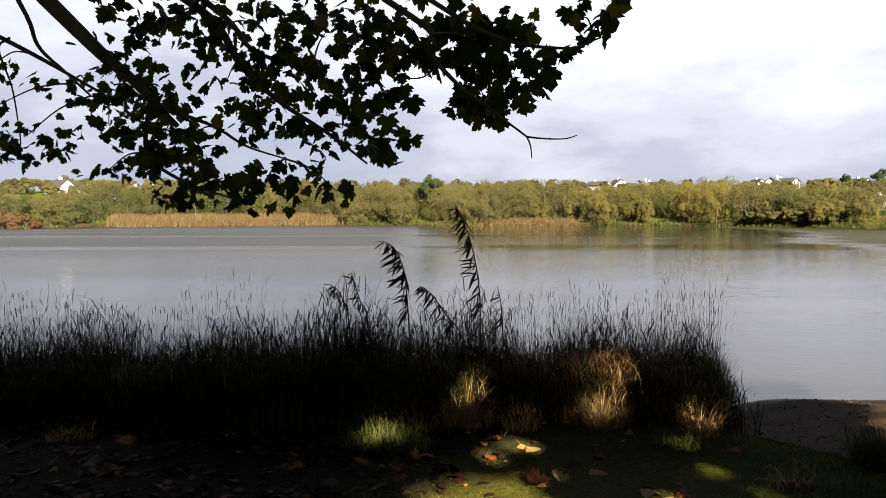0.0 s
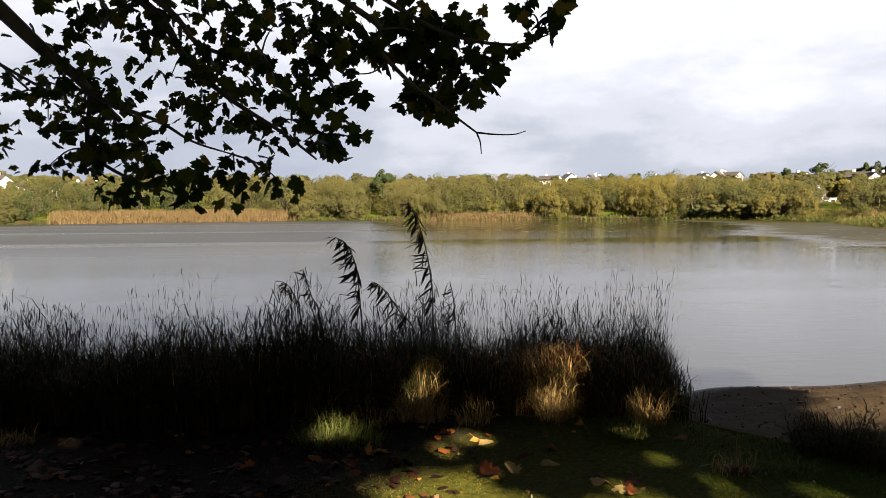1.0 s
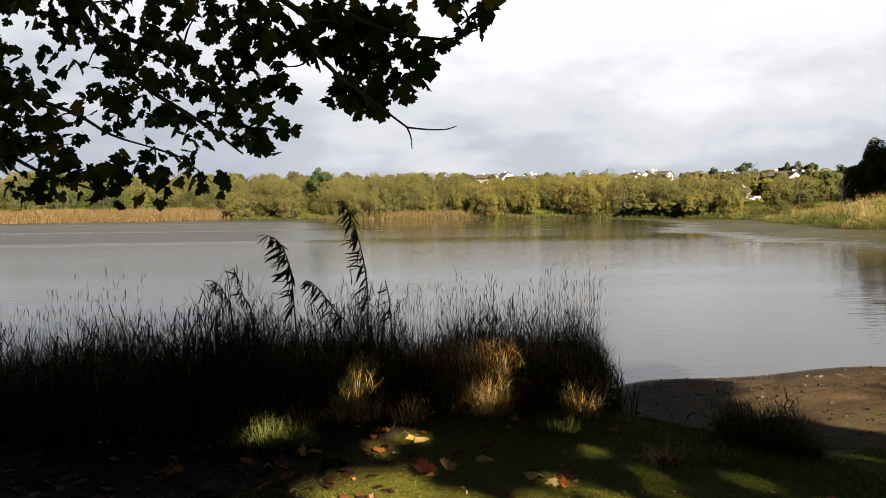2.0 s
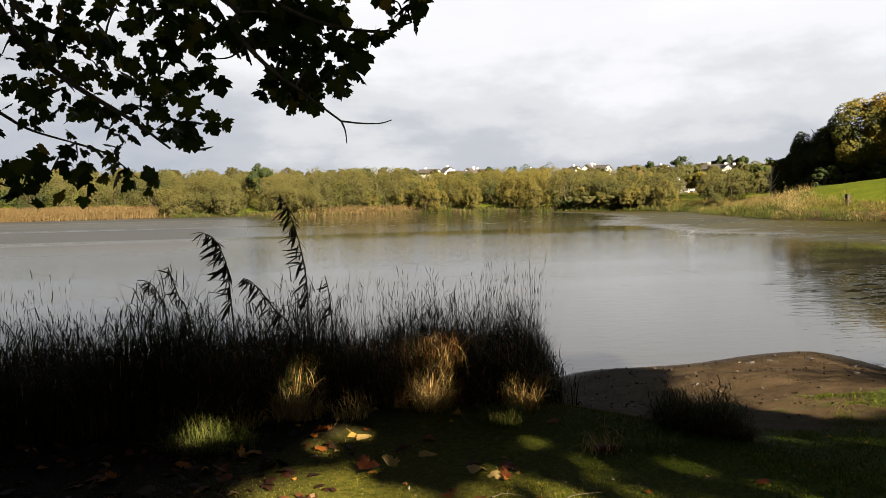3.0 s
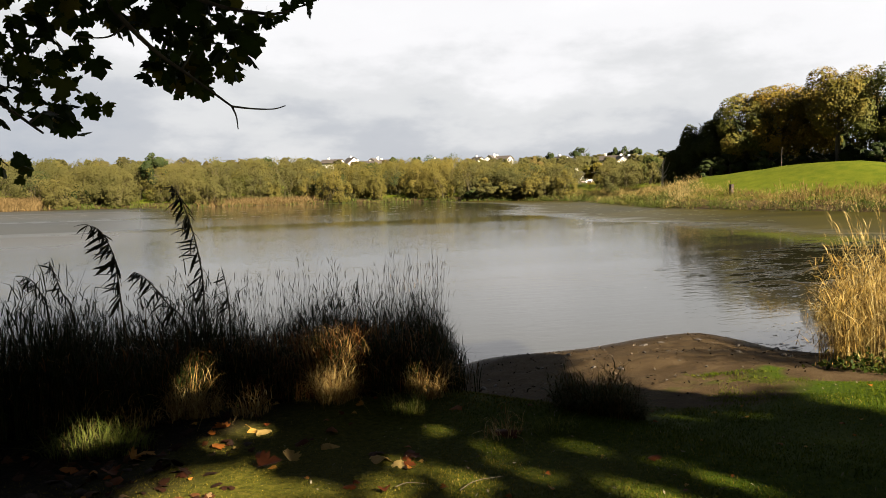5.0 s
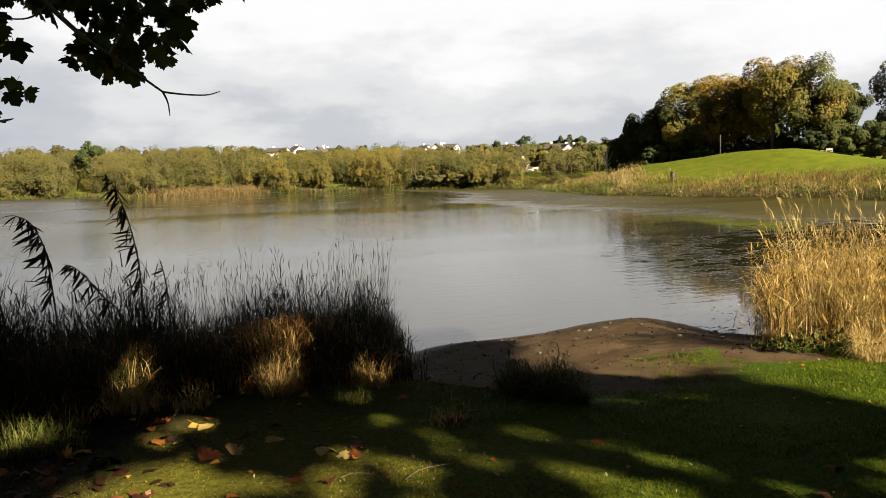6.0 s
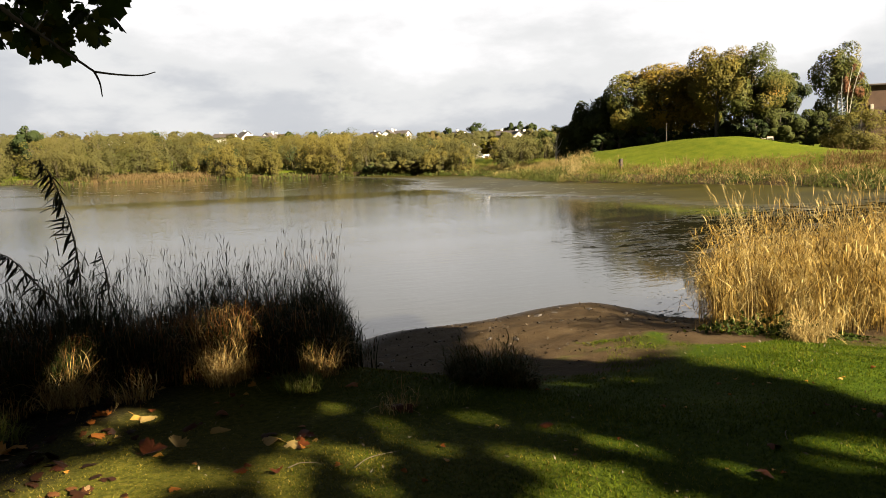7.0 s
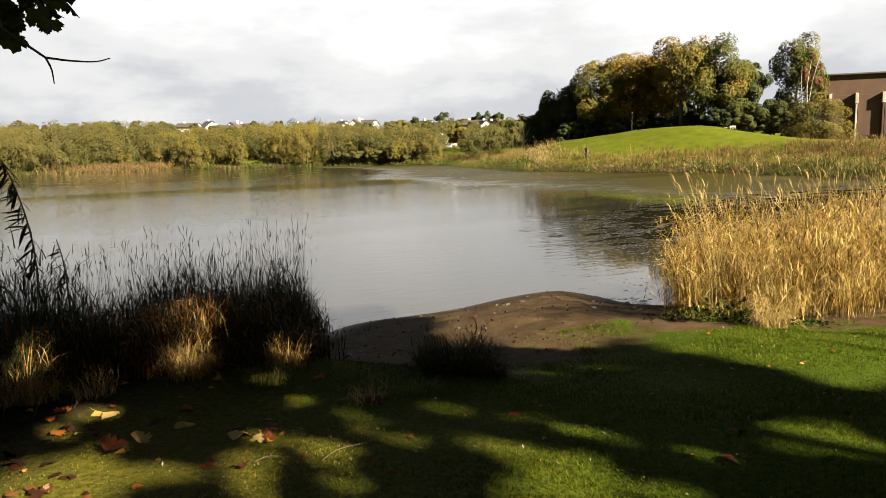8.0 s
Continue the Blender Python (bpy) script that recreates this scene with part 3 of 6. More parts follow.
def curve_points(points, steps=6):
    """A smooth line through the points."""
    p = [Vector(q) for q in points]
    p = [p[0] * 2 - p[1]] + p + [p[-1] * 2 - p[-2]]
    out = []
    for i in range(1, len(p) - 2):
        for k in range(steps):
            t = k / steps
            out.append(0.5 * ((2 * p[i]) + (p[i + 1] - p[i - 1]) * t + (2 * p[i - 1] - 5 * p[i] + 4 * p[i + 1] - p[i + 2]) * t * t
                              + (3 * p[i] - p[i - 1] - 3 * p[i + 1] + p[i + 2]) * t ** 3))
    return out + [p[-2]]


def ribbons(rng, base, height, width, lean, segs=4, droop=0.0, az=None, belly=False):
    """Blades or stalks that rise from base and bend over: corners and faces."""
    n = len(base)
    az = rng.uniform(0, 2 * np.pi, n) if az is None else az
    go = np.stack([np.cos(az), np.sin(az), np.zeros(n)], 1)
    sa = az + np.pi / 2 + rng.uniform(-0.9, 0.9, n)
    side = np.stack([np.cos(sa), np.sin(sa), np.zeros(n)], 1)
    s = np.linspace(0, 1, segs + 1)
    rise = s[None, :] - (droop if np.ndim(droop) else np.full(n, droop))[:, None] * s[None, :] ** 3
    pos = base[:, None, :] + go[:, None, :] * (height * lean)[:, None, None] * (s ** 2)[None, :, None]
    pos[:, :, 2] += height[:, None] * rise
    taper = np.sin(np.pi * np.clip(s * 0.86 + 0.09, 0, 1)) if belly else 1 - 0.93 * s ** 1.6
    half = side[:, None, :] * (width[:, None] * taper[None, :] / 2)[:, :, None]
    verts = np.stack([pos - half, pos + half], 2).reshape(-1, 3)
    k = np.arange(segs)
    quad = np.stack([2 * k, 2 * k + 1, 2 * k + 3, 2 * k + 2], 1)
    faces = (np.arange(n) * 2 * (segs + 1))[:, None, None] + quad[None]
    return verts, faces.reshape(-1, 4)


def cards(rng, centre, size, long=1.4, aim=None, spread=1.0, face=None):
    """Small leaf-shaped four-cornered pieces, turned every way, along aim or facing a way."""
    n = len(centre)
    a = rng.normal(size=(n, 3))
    if aim is not None:
        a = aim + a * spread
    if face is not None:
        a = np.cross(face, a)
    a /= np.linalg.norm(a, axis=1)[:, None] + 1e-9
    b = np.cross(a, face if face is not None else rng.normal(size=(n, 3)))
    b /= np.linalg.norm(b, axis=1)[:, None] + 1e-9
    a, b = a * (size * long / 2)[:, None], b * (size / 2)[:, None]
    skew = a * rng.uniform(-0.3, 0.3, n)[:, None]
    verts = np.stack([centre - a, centre + b + skew, centre + a, centre - b + skew], 1).reshape(-1, 3)
    return verts, np.arange(n * 4).reshape(-1, 4)


# ---- ground and water ----
SHORE = [(-130, 95), (-112, 48), (-62, 17), (-28, 11.5), (-12, 10), (-5, 9.5), (0, 9.4), (3.0, 9.7), (4.6, 10.75), (6.4, 10.75),
         (7.9, 11.05), (8.9, 11.0), (9.2, 10.2), (9.45, 9.0), (12, 8.2), (18, 8.6), (29, 13), (38, 18.5), (45, 26), (51.5, 36),
         (51.5, 47), (48.5, 58), (48, 68), (52, 80), (57, 97), (58, 110), (48, 123), (35, 134), (12, 138), (-21, 142), (-50, 137), (-72, 131), (-100, 120)]


def shore_line():
    pts = [Vector((x, y, 0)) for x, y in SHORE]
    closed = curve_points(pts[-2:] + pts + pts[:2], 5)[10:-10]
    return np.array([(v.x, v.y) for v in closed])


RING = shore_line()


def shore_distance(x, y):
    """Metres to the water's edge, above zero on land."""
    x, y = np.asarray(x, float).ravel(), np.asarray(y, float).ravel()
    best, inside = np.full(len(x), 1e9), np.zeros(len(x), bool)
    for (ax, ay), (bx, by) in zip(RING, np.roll(RING, -1, 0)):
        dx, dy = bx - ax, by - ay
        t = np.clip(((x - ax) * dx + (y - ay) * dy) / (dx * dx + dy * dy + 1e-12), 0, 1)
        best = np.minimum(best, np.hypot(x - ax - t * dx, y - ay - t * dy))
        if abs(dy) > 1e-9:
            inside ^= ((ay > y) != (by > y)) & (x < dx * (y - ay) / dy + ax)
    return np.where(inside, -best, best)


def smooth_step(a, b, v):
    t = np.clip((v - a) / (b - a), 0, 1)
    return t * t * (3 - 2 * t)


def land(x, y, d=None):
    """The ground's height."""
    x, y = np.asarray(x, float), np.asarray(y, float)
    d = shore_distance(x, y).reshape(x.shape) if d is None else d
    near = 1 - smooth_step(12, 20, y)
    reach = 6.6 - 3.1 * (1 - smooth_step(2.1, 4.0, x)) * near
    up = 1 - np.clip(1 - d / reach, 0, 1) ** 1.25
    z = np.where(d >= 0, -1 + up, -1 + np.maximum(d * 0.22, -1.6))
    far = smooth_step(14, 34, y) * smooth_step(5, 22, d)
    z = z + 1.5 * far
    # the mound, and the long shoulder by which it runs down to the wood's end
    along, across = (x - 69) * 0.67 - (y - 62) * 0.74, (x - 69) * 0.74 + (y - 62) * 0.67
    z = z + far * 2.15 * np.exp(-(along / np.where(along > 0, 9.0, 17.0)) ** 2 - (across / 15) ** 2)
    crest = smooth_step(14, 34, y) * smooth_step(1.5, 11, d)
    z = z + crest * 1.85 * np.exp(-((along + 17.0) / 9.0) ** 2 - ((across - 2) / 9) ** 2)
    away = np.hypot(x, y)
    z = z + 8.5 * smooth_step(160, 330, away) * smooth_step(60, 130, y) + 5 * smooth_step(330, 700, away) * smooth_step(60, 130, y)
    ripple = 0.018 * np.sin(x * 2.1 + 1.3 * np.sin(y * 1.7)) + 0.014 * np.sin(y * 3.3 + x * 1.1)
    lumps = 0.022 * np.sin(x * 7.3 + 2 * np.sin(y * 3.1)) * np.sin(y * 6.1 + 1.5 * np.sin(x * 4.3)) + 0.012 * np.sin(x * 13.1 + y * 5) * np.sin(y * 14.7 - x * 3)
    bare = smooth_step(-0.1, -0.3, z) * (1 - smooth_step(13, 18, y))
    return z + np.where(d > 0, (ripple + lumps * bare) * np.clip(d, 0, 1), 0)


def build_ground():
    n = 310
    u = np.linspace(-1, 1, n)
    ax = 4.0 * np.sinh(u * math.asinh(2600 / 4.0))
    gx, gy = np.meshgrid(ax + 4.0, ax + 6.0, indexing="ij")
    z = land(gx.ravel(), gy.ravel())
    verts = np.stack([gx.ravel(), gy.ravel(), z], 1)
    i, j = np.meshgrid(np.arange(n - 1), np.arange(n - 1), indexing="ij")
    a = (i * n + j).ravel()
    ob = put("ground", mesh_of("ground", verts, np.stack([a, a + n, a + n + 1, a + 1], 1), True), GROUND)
    tagged(ob, "green lawn sloping to bare brown mud beside the pond", "ground", kind="structure")


def build_water():
    me = bpy.data.meshes.new("water")
    me.from_pydata([(-150, 6.5, -1.0), (80, 6.5, -1.0), (80, 165, -1.0), (-150, 165, -1.0)], [], [(0, 1, 2, 3)])
    ob = put("water", me, WATER)
    tagged(ob, "still grey pond water reflecting a cloudy sky", "water", kind="structure")


build_ground()
build_water()


def stuff(name, pieces, mat, label, category):
    v, f = joined(pieces) if isinstance(pieces, list) else pieces
    ob = put(name, mesh_of(name, v, f), mat)
    return tagged(ob, label, category, kind="stuff")


def scatter(rng, n, x0, x1, y0, y1, dmin, dmax):
    """Places on land (or in shallows) whose distance to the water lies in a range."""
    x, y = rng.uniform(x0, x1, n), rng.uniform(y0, y1, n)
    d = shore_distance(x, y)
    k = (d > dmin) & (d < dmax)
    x, y, d = x[k], y[k], d[k]
    return np.stack([x, y, land(x, y, d)], 1), d


# ---- far shore ----
def lobed_crown(rng, n, centre, radii, lumps=26, soft=0.3, low=0.8, flat=0.85, size=(0.15, 0.34), shell=(0.52, 0.80), light=0.55):
    """Leaf places on the outside of many rounded boughs, with a few inside, and the way each leaf faces: outwards and to the light."""
    c = rng.normal(size=(lumps, 3))
    c /= np.linalg.norm(c, axis=1)[:, None]
    c[:, 2] = np.where(c[:, 2] < -low, -c[:, 2] * rng.uniform(0.2, 1.0, lumps), c[:, 2])
    c *= rng.uniform(*shell, lumps)[:, None]
    r = rng.uniform(*size, lumps)
    which = rng.choice(lumps, n, p=r ** 2 / (r ** 2).sum())
    off = rng.normal(size=(n, 3)) + 0.7 * c[which] / np.linalg.norm(c[which], axis=1)[:, None]
    off /= np.linalg.norm(off, axis=1)[:, None]
    face = off + 0.35 * c[which] + rng.normal(size=(n, 3)) * soft + light * np.array(SUN_TO)
    depth = np.where(rng.random(n) < 0.16, rng.uniform(0.1, 0.8, n), rng.uniform(0.84, 1.04, n))
    off *= (depth * r[which])[:, None]
    off[:, 2] *= flat
    p = c[which] + off
    return np.asarray(centre) + p * np.asarray(radii), p, face


def shrub_belt():
    rng = np.random.default_rng(5)
    piles = {"olive": [], "gold": [], "dark": [], "twig": []}
    base, d = scatter(rng, 3600, -112, 100, 92, 185, 1.5, 60)
    keep = 0
    for (x, y, z), dd in zip(base, d):
        bearing = math.degrees(math.atan2(x, y))
        # the strip of low reeds keeps the front row back
        if -25 + rng.normal() * 0.4 < bearing < -9 + rng.normal() * 0.5 and dd < 8:
            continue
        if 3.5 < bearing < 10.5 and dd < 4:
            continue
        if (x > 57 and y < 104) or (dd > 30 and x < 32):
            continue
        if rng.random() < (0.15 if dd < 8 else 0.74):
            continue
        grow = 0.5 + 0.5 * min(1, dd / 12)
        h = rng.uniform(5.2, 8.4) * grow
        if bearing > 22:
            h *= 0.8
        cap = (1.1 if bearing < -29 else 1.35 if bearing < -26.7 else 2.1 if bearing < -24.6 else 1.7 if bearing < -21 else 2.35 if bearing < 10
               else 1.85 if bearing < 16 else 2.1 if bearing < 22 else 1.8 if bearing < 26 else 1.55)
        h = min(h, 1.75 - z + math.hypot(x, y) * math.tan(radians(cap + rng.normal() * 0.12)))
        if h < 1.2 or (29.2 < bearing < 32 and y < 145):
            continue
        w = h * rng.uniform(0.5, 0.75)
        p = rng.random()
        gold = 0.85 if 13 < bearing < 21 else 0.4 if 5 < bearing < 29 else 0.05
        dark = 0.6 if bearing < -12 else 0.12
        kind = "gold" if p < gold else "dark" if p < gold + dark * 0.4 else "olive"
        n = 900
        leaf, local, face = lobed_crown(rng, n, (x, y, z + h * 0.45), (w, w, h * 0.62), 24, 0.3, 0.9, 1.0, (0.20, 0.28), (0.66, 0.78), 1.1)
        q = n * 5 // 6
        piles[kind].append(cards(rng, leaf[:q], rng.uniform(0.14, 0.28, q), 1.3, face=face[:q]))
        aim = np.stack([local[q:, 0], local[q:, 1], local[q:, 2] * 0.4 + 0.8], 1)
        piles[kind].append(cards(rng, leaf[q:] + np.array([0, 0, 0.15]), rng.uniform(0.03, 0.06, n - q), 10.0, aim, 0.5))
        m = 9
        st = np.repeat(np.array([[x, y, z]]), m, 0) + np.c_[rng.normal(size=(m, 2)) * 0.4, np.zeros(m)]
        piles["twig"].append(ribbons(rng, st, rng.uniform(0.7, 1.05, m) * h, np.full(m, 0.09), rng.uniform(0.1, 0.5, m), 3))
        keep += 1
    stuff("willow_thicket", piles["olive"], WILLOW, "dense olive-green willow thicket along the far pond shore", "thicket")
    stuff("golden_thicket", piles["gold"], GOLD, "yellowing golden willow scrub along the far pond shore", "thicket")
    stuff("dark_thicket", piles["dark"], DARKLEAF, "dark green scrub among the far shore willows", "thicket")
    stuff("bare_stems", piles["twig"], TWIG, "pale bare stems standing in the far shore scrub", "thicket")


def hillside_woods():
    rng = np.random.default_rng(8)
    a, b = [], []
    for _ in range(330):
        far = rng.uniform(175, 350)
        az = radians(rng.uniform(-38, 46))
        x, y = far * math.sin(az), far * math.cos(az)
        z = float(land(np.array([x]), np.array([y]))[0])
        h = min(rng.uniform(4.0, 6.8), 1.75 - z + far * math.tan(radians((2.25 if az < 0.17 else 1.95) + rng.normal() * 0.12)))
        if h < 1.5:
            continue
        w = h * rng.uniform(0.5, 0.75)
        n = 260
        leaf, local, face = lobed_crown(rng, n, (x, y, z + h * 0.5), (w, w, h * 0.6), 12, 0.25, 0.6, 1.0, (0.25, 0.4), (0.55, 0.75), 0.9)
        (a if rng.random() < 0.55 else b).append(cards(rng, leaf, rng.uniform(0.6, 1.0, n), 1.4, face=face))
    stuff("hillside_wood", a, WILLOW, "olive autumn trees covering the far hillside", "woodland")
    stuff("hillside_copse", b, HILLCOPSE, "dull olive and brown autumn trees on the far hillside", "woodland")


def reed_strips():
    rng = np.random.default_rng(11)
    base, d = scatter(rng, 120000, -66, 30, 128, 152, -0.4, 9)
    b = np.degrees(np.arctan2(base[:, 0], base[:, 1]))
    b = b + rng.normal(0, 0.4, len(b))
    k = ((b > -24.6) & (b < -9.2)) | ((b > 1.6) & (b < 9.5) & (d < 4.0))
    base, d = base[k], d[k]
    m = len(base)
    h = rng.uniform(1.30, 1.50, m) * np.where(base[:, 0] > -5, rng.uniform(0.45, 0.85, m), 1.0) * (0.55 + 0.45 * smooth_step(-0.4, 0.8, d))
    high = rng.random(m) < 0.6
    base[:, 2] += np.where(high, rng.uniform(0.0, 0.75, m) * h, 0)
    h = np.where(high, 0.26 * h, h)
    stuff("far_reed_bed", ribbons(rng, base, h, rng.uniform(0.08, 0.16, m), rng.uniform(0, 0.9, m), 2), FARREED,
          "straight-edged bed of tawny reeds on the far shore", "reed bed")


def bank_growth():
    rng = np.random.default_rng(12)
    c, d = scatter(rng, 9500, 36, 84, 20, 118, -0.5, 20)
    k = d < 9 + 9 * smooth_step(58, 42, c[:, 1])
    # mown grass comes down nearer the water on the mound's shoulder
    k &= ~(((c[:, 0] - 69) * 0.67 - (c[:, 1] - 62) * 0.74 < -5) & (d > 8.3 + rng.normal(0, 0.6, len(d))))
    c, d = c[k], d[k]
    wave = np.sin(c[:, 0] * 0.55 + 2 * np.sin(c[:, 1] * 0.31)) * np.sin(c[:, 1] * 0.42)
    tall = rng.uniform(0.4, 1.2, len(c)) * (0.85 + 0.45 * wave) * np.where(rng.random(len(c)) < 0.12, 1.35, 1.0)
    wide = rng.uniform(0.18, 0.5, len(c))
    green = ((d < 2.4 + 1.6 * wave) & (rng.random(len(c)) < 0.8)) | (rng.random(len(c)) < 0.10)
    rusty = ~green & (rng.random(len(c)) < 0.9) & (d > 4.6 + 2 * wave + rng.normal(0, 1.5, len(c))) & (c[:, 1] < 62)
    for pick, mat, name, label in ((rusty, RUSTREED, "rusty_weeds", "belt of rusty brown dead weeds along the top of the bank"),
                                   (~green & ~rusty, BANKREED, "bank_reeds", "straw-coloured reeds and rough grass on the far bank"),
                                   (green, BANKGREEN, "bank_sedge", "low green sedge at the foot of the far bank")):
        q = np.repeat(np.flatnonzero(pick), 34)
        m = len(q)
        off = rng.normal(0, 1, (m, 2)) * wide[q][:, None]
        base = np.concatenate([c[q, :2] + off, c[q, 2:] - 0.05], 1)
        base[:, 2] += np.where(rng.random(m) < 0.6, rng.uniform(0, 0.7, m) * tall[q], 0)
        az = np.arctan2(off[:, 1], off[:, 0]) + rng.normal(0, 0.6, m)
        stuff(name, ribbons(rng, base, rng.uniform(0.25, 0.7, m) * tall[q], rng.uniform(0.022, 0.05, m), rng.uniform(0.1, 1.3, m), 2, rng.uniform(0, 0.9, m), az), mat, label, "reed bed")
    base, d = scatter(rng, 52000, 36, 70, 20, 118, -0.3, 4.5)
    wave = np.sin(base[:, 0] * 0.8 + 3 * np.sin(base[:, 1] * 0.23)) + np.sin(base[:, 1] * 0.9)
    base = base[wave > rng.uniform(-0.6, 1.4, len(base))]
    m = len(base)
    base[:, 2] += rng.uniform(0.02, 0.75, m)
    stuff("bank_weeds", cards(rng, base, rng.uniform(0.05, 0.11, m), 3.6, np.array([[0, 0, 0.9]]), 0.8), BANKGREEN, "clumps of leafy green weeds on the far bank", "weeds")
    # the rest of the far waterside, low green sedge
    base, d = scatter(rng, 90000, -118, 62, 104, 150, -0.6, 3.4)
    b = np.degrees(np.arctan2(base[:, 0], base[:, 1]))
    base = base[((b < -25) | (b > -8.8)) & (np.sin(b * 1.7) + np.sin(b * 4.1 + 1) > rng.uniform(-2.4, 0.8, len(b)))]
    m = len(base)
    stuff("shore_sedge", ribbons(rng, base, rng.uniform(0.25, 0.65, m), rng.uniform(0.07, 0.16, m), rng.uniform(0.2, 1.2, m), 2), BANKGREEN,
          "strip of green sedge along the far water's edge", "sedge")


shrub_belt()
hillside_woods()
reed_strips()
bank_growth()


def tree(name, at, height, width, mat, label, seed, leaves=2600, leaf=0.42, trunk=0.22, bark=None, low=0.22, clumps=22, long=1.3, limbs=7, lean=0.0, group="", size=(0.15, 0.34)):
    """A tapered trunk with limbs and a crown of leaf clumps."""
    rng = np.random.default_rng(seed)
    x, y = at
    z = float(land(np.array([x]), np.array([y]))[0])
    top = empty(name, (x, y, z - 0.1))
    pieces, cz = [], height * (low + (1 - low) / 2)
    path = [(0, 0, 0), (lean * 0.3 + rng.normal() * 0.1, rng.normal() * 0.1, height * 0.3), (lean * 0.7, 0, height * 0.6), (lean, 0, height * 0.86)]
    line = curve_points(path, 3)
    pieces.append(tube(line, np.linspace(trunk * 1.15, trunk * 0.15, len(line)), 8))
    for k in range(limbs):
        a, s = 2 * math.pi * (k + rng.uniform(0, 0.7)) / limbs, rng.uniform(0.28, 0.62)
        st = Vector((lean * s, 0, height * s))
        r = width * rng.uniform(0.5, 0.85)
        en = Vector((lean + r * math.cos(a), r * math.sin(a), height * min(0.93, s + rng.uniform(0.15, 0.3))))
        mid = (st + en) / 2 + Vector((0, 0, -0.04 * height))
        line = curve_points([st, mid, en], 3)
        pieces.append(tube(line, np.linspace(trunk * 0.5, trunk * 0.1, len(line)), 5))
    v, f = joined(pieces)
    put("trunk", mesh_of("trunk", v, f, True), bark or BARK, top)
    pts, local, face = lobed_crown(rng, leaves, (lean * 0.8, 0, cz), (width, width, height * (1 - low) / 2 + 0.2), clumps, 0.3, 0.8, 0.7, size)
    v, f = cards(rng, pts, rng.uniform(0.6, 1.2, leaves) * leaf, long, face=face)
    put("crown", mesh_of("crown", v, f), mat, top)
    return tagged(top, label, "tree", group)


def polar(bearing, far):
    return far * math.sin(radians(bearing)), far * math.cos(radians(bearing))


def far_trees():
    def high(b, r, slope):
        x, y = polar(b, r)
        return 1.75 + r * math.tan(radians(slope)) - float(land(np.array([x]), np.array([y]))[0]) + 0.1

    # the wood behind the mound: bearing, distance, slope up to the top, half width, foliage
    wood = [(37.3, 112, 2.6, 2.6, GREENCROWN), (38.5, 111, 4.2, 2.9, GREENCROWN), (39.9, 110, 4.9, 3.6, GREENCROWN), (41.9, 108, 6.4, 4.6, TURNING), (44.0, 107, 6.8, 4.8, AUTUMN),
            (45.6, 109, 6.7, 4.4, AUTUMN), (47.7, 103, 7.8, 4.9, AUTUMN), (49.9, 102, 7.6, 4.5, TURNING), (51.4, 103, 5.9, 3.4, GREENCROWN)]
    for i, (b, r, slope, w, mat) in enumerate(wood):
        tree("broadleaf_tree", polar(b, r), high(b, r, slope), w, mat, "tall broadleaf tree turning from green to gold behind a grassy mound", 40 + i,
             14500, 0.22, 0.3, low=0.06 if i > 2 else -0.15, clumps=48, group="wood behind the mound", size=(0.20, 0.40))
    back = [(39.0, 119, 3.6, 3.4), (41.6, 118, 5.2, 4.2), (44.2, 118, 5.8, 4.4), (46.6, 117, 6.2, 4.4), (49.0, 115, 6.2, 4.0)]
    # low dark underwood, added to stand in for the black shade below the crowns
    back += [(39.6 + 1.25 * k, 105 - 0.25 * k + (k % 3), 1.7 + 0.4 * (k % 2), 2.3) for k in range(9)]
    for i, (b, r, slope, w) in enumerate(back):
        tree("broadleaf_tree", polar(b, r), high(b, r, slope), w, DARKLEAF, "dark leafy tree filling the shaded depth of the wood", 140 + i, 3000, 0.42 if i < 5 else 0.26, 0.25, low=-0.15, clumps=24, group="wood behind the mound")
    tree("pine_tree", polar(52.4, 104), high(52.4, 104, 5.3), 2.6, DARKLEAF, "dark spreading evergreen at the end of the wood", 70, 5200, 0.22, 0.2, low=0.15, clumps=26)
    ash = tree("russet_tree", polar(55.1, 112), high(55.1, 112, 7.5), 3.9, TURNING, "half-bare tree with reddish leaves and pale leaning limbs", 71, 11000, 0.24, 0.22, PALEBARK, 0.1, 46, limbs=13, lean=1.0, size=(0.2, 0.38))
    rng = np.random.default_rng(73)
    pts, local, face = lobed_crown(rng, 2400, (-0.9, -3.2, 8.8), (1.7, 1.2, 2.6), 16)
    v, f = cards(rng, pts, rng.uniform(0.10, 0.20, 2400), 1.3, face=face)
    put("red_bough", mesh_of("red_bough", v, f), RUSSET, ash, "bough of reddening leaves")
    ways = [[(-0.3, -0.6, 0.4), (-1.6, -2.2, 4.0), (-3.0, -3.0, 7.4), (-3.3, -3.2, 9.6)], [(-0.2, -0.6, 0.4), (-1.0, -2.6, 4.4), (-1.5, -3.6, 8.0), (-0.6, -4.0, 11.4)], [(-1.0, -2.6, 4.4), (-2.4, -3.4, 7.0), (-2.2, -3.8, 10.6)]]
    limb = [tube(line, np.linspace(0.085, 0.02, len(line)), 6) for line in (curve_points(w, 4) for w in ways)]
    v, f = joined(limb)
    put("limb", mesh_of("limb", v, f, True), PALEBARK, ash, "pale leaning limbs with few leaves")
    tree("dead_birch", polar(36.2, 110), 6.2, 1.6, GREENCROWN, "nearly bare pale birch at the edge of the wood", 72, 260, 0.25, 0.16, PALEBARK, 0.4, 9, limbs=9)
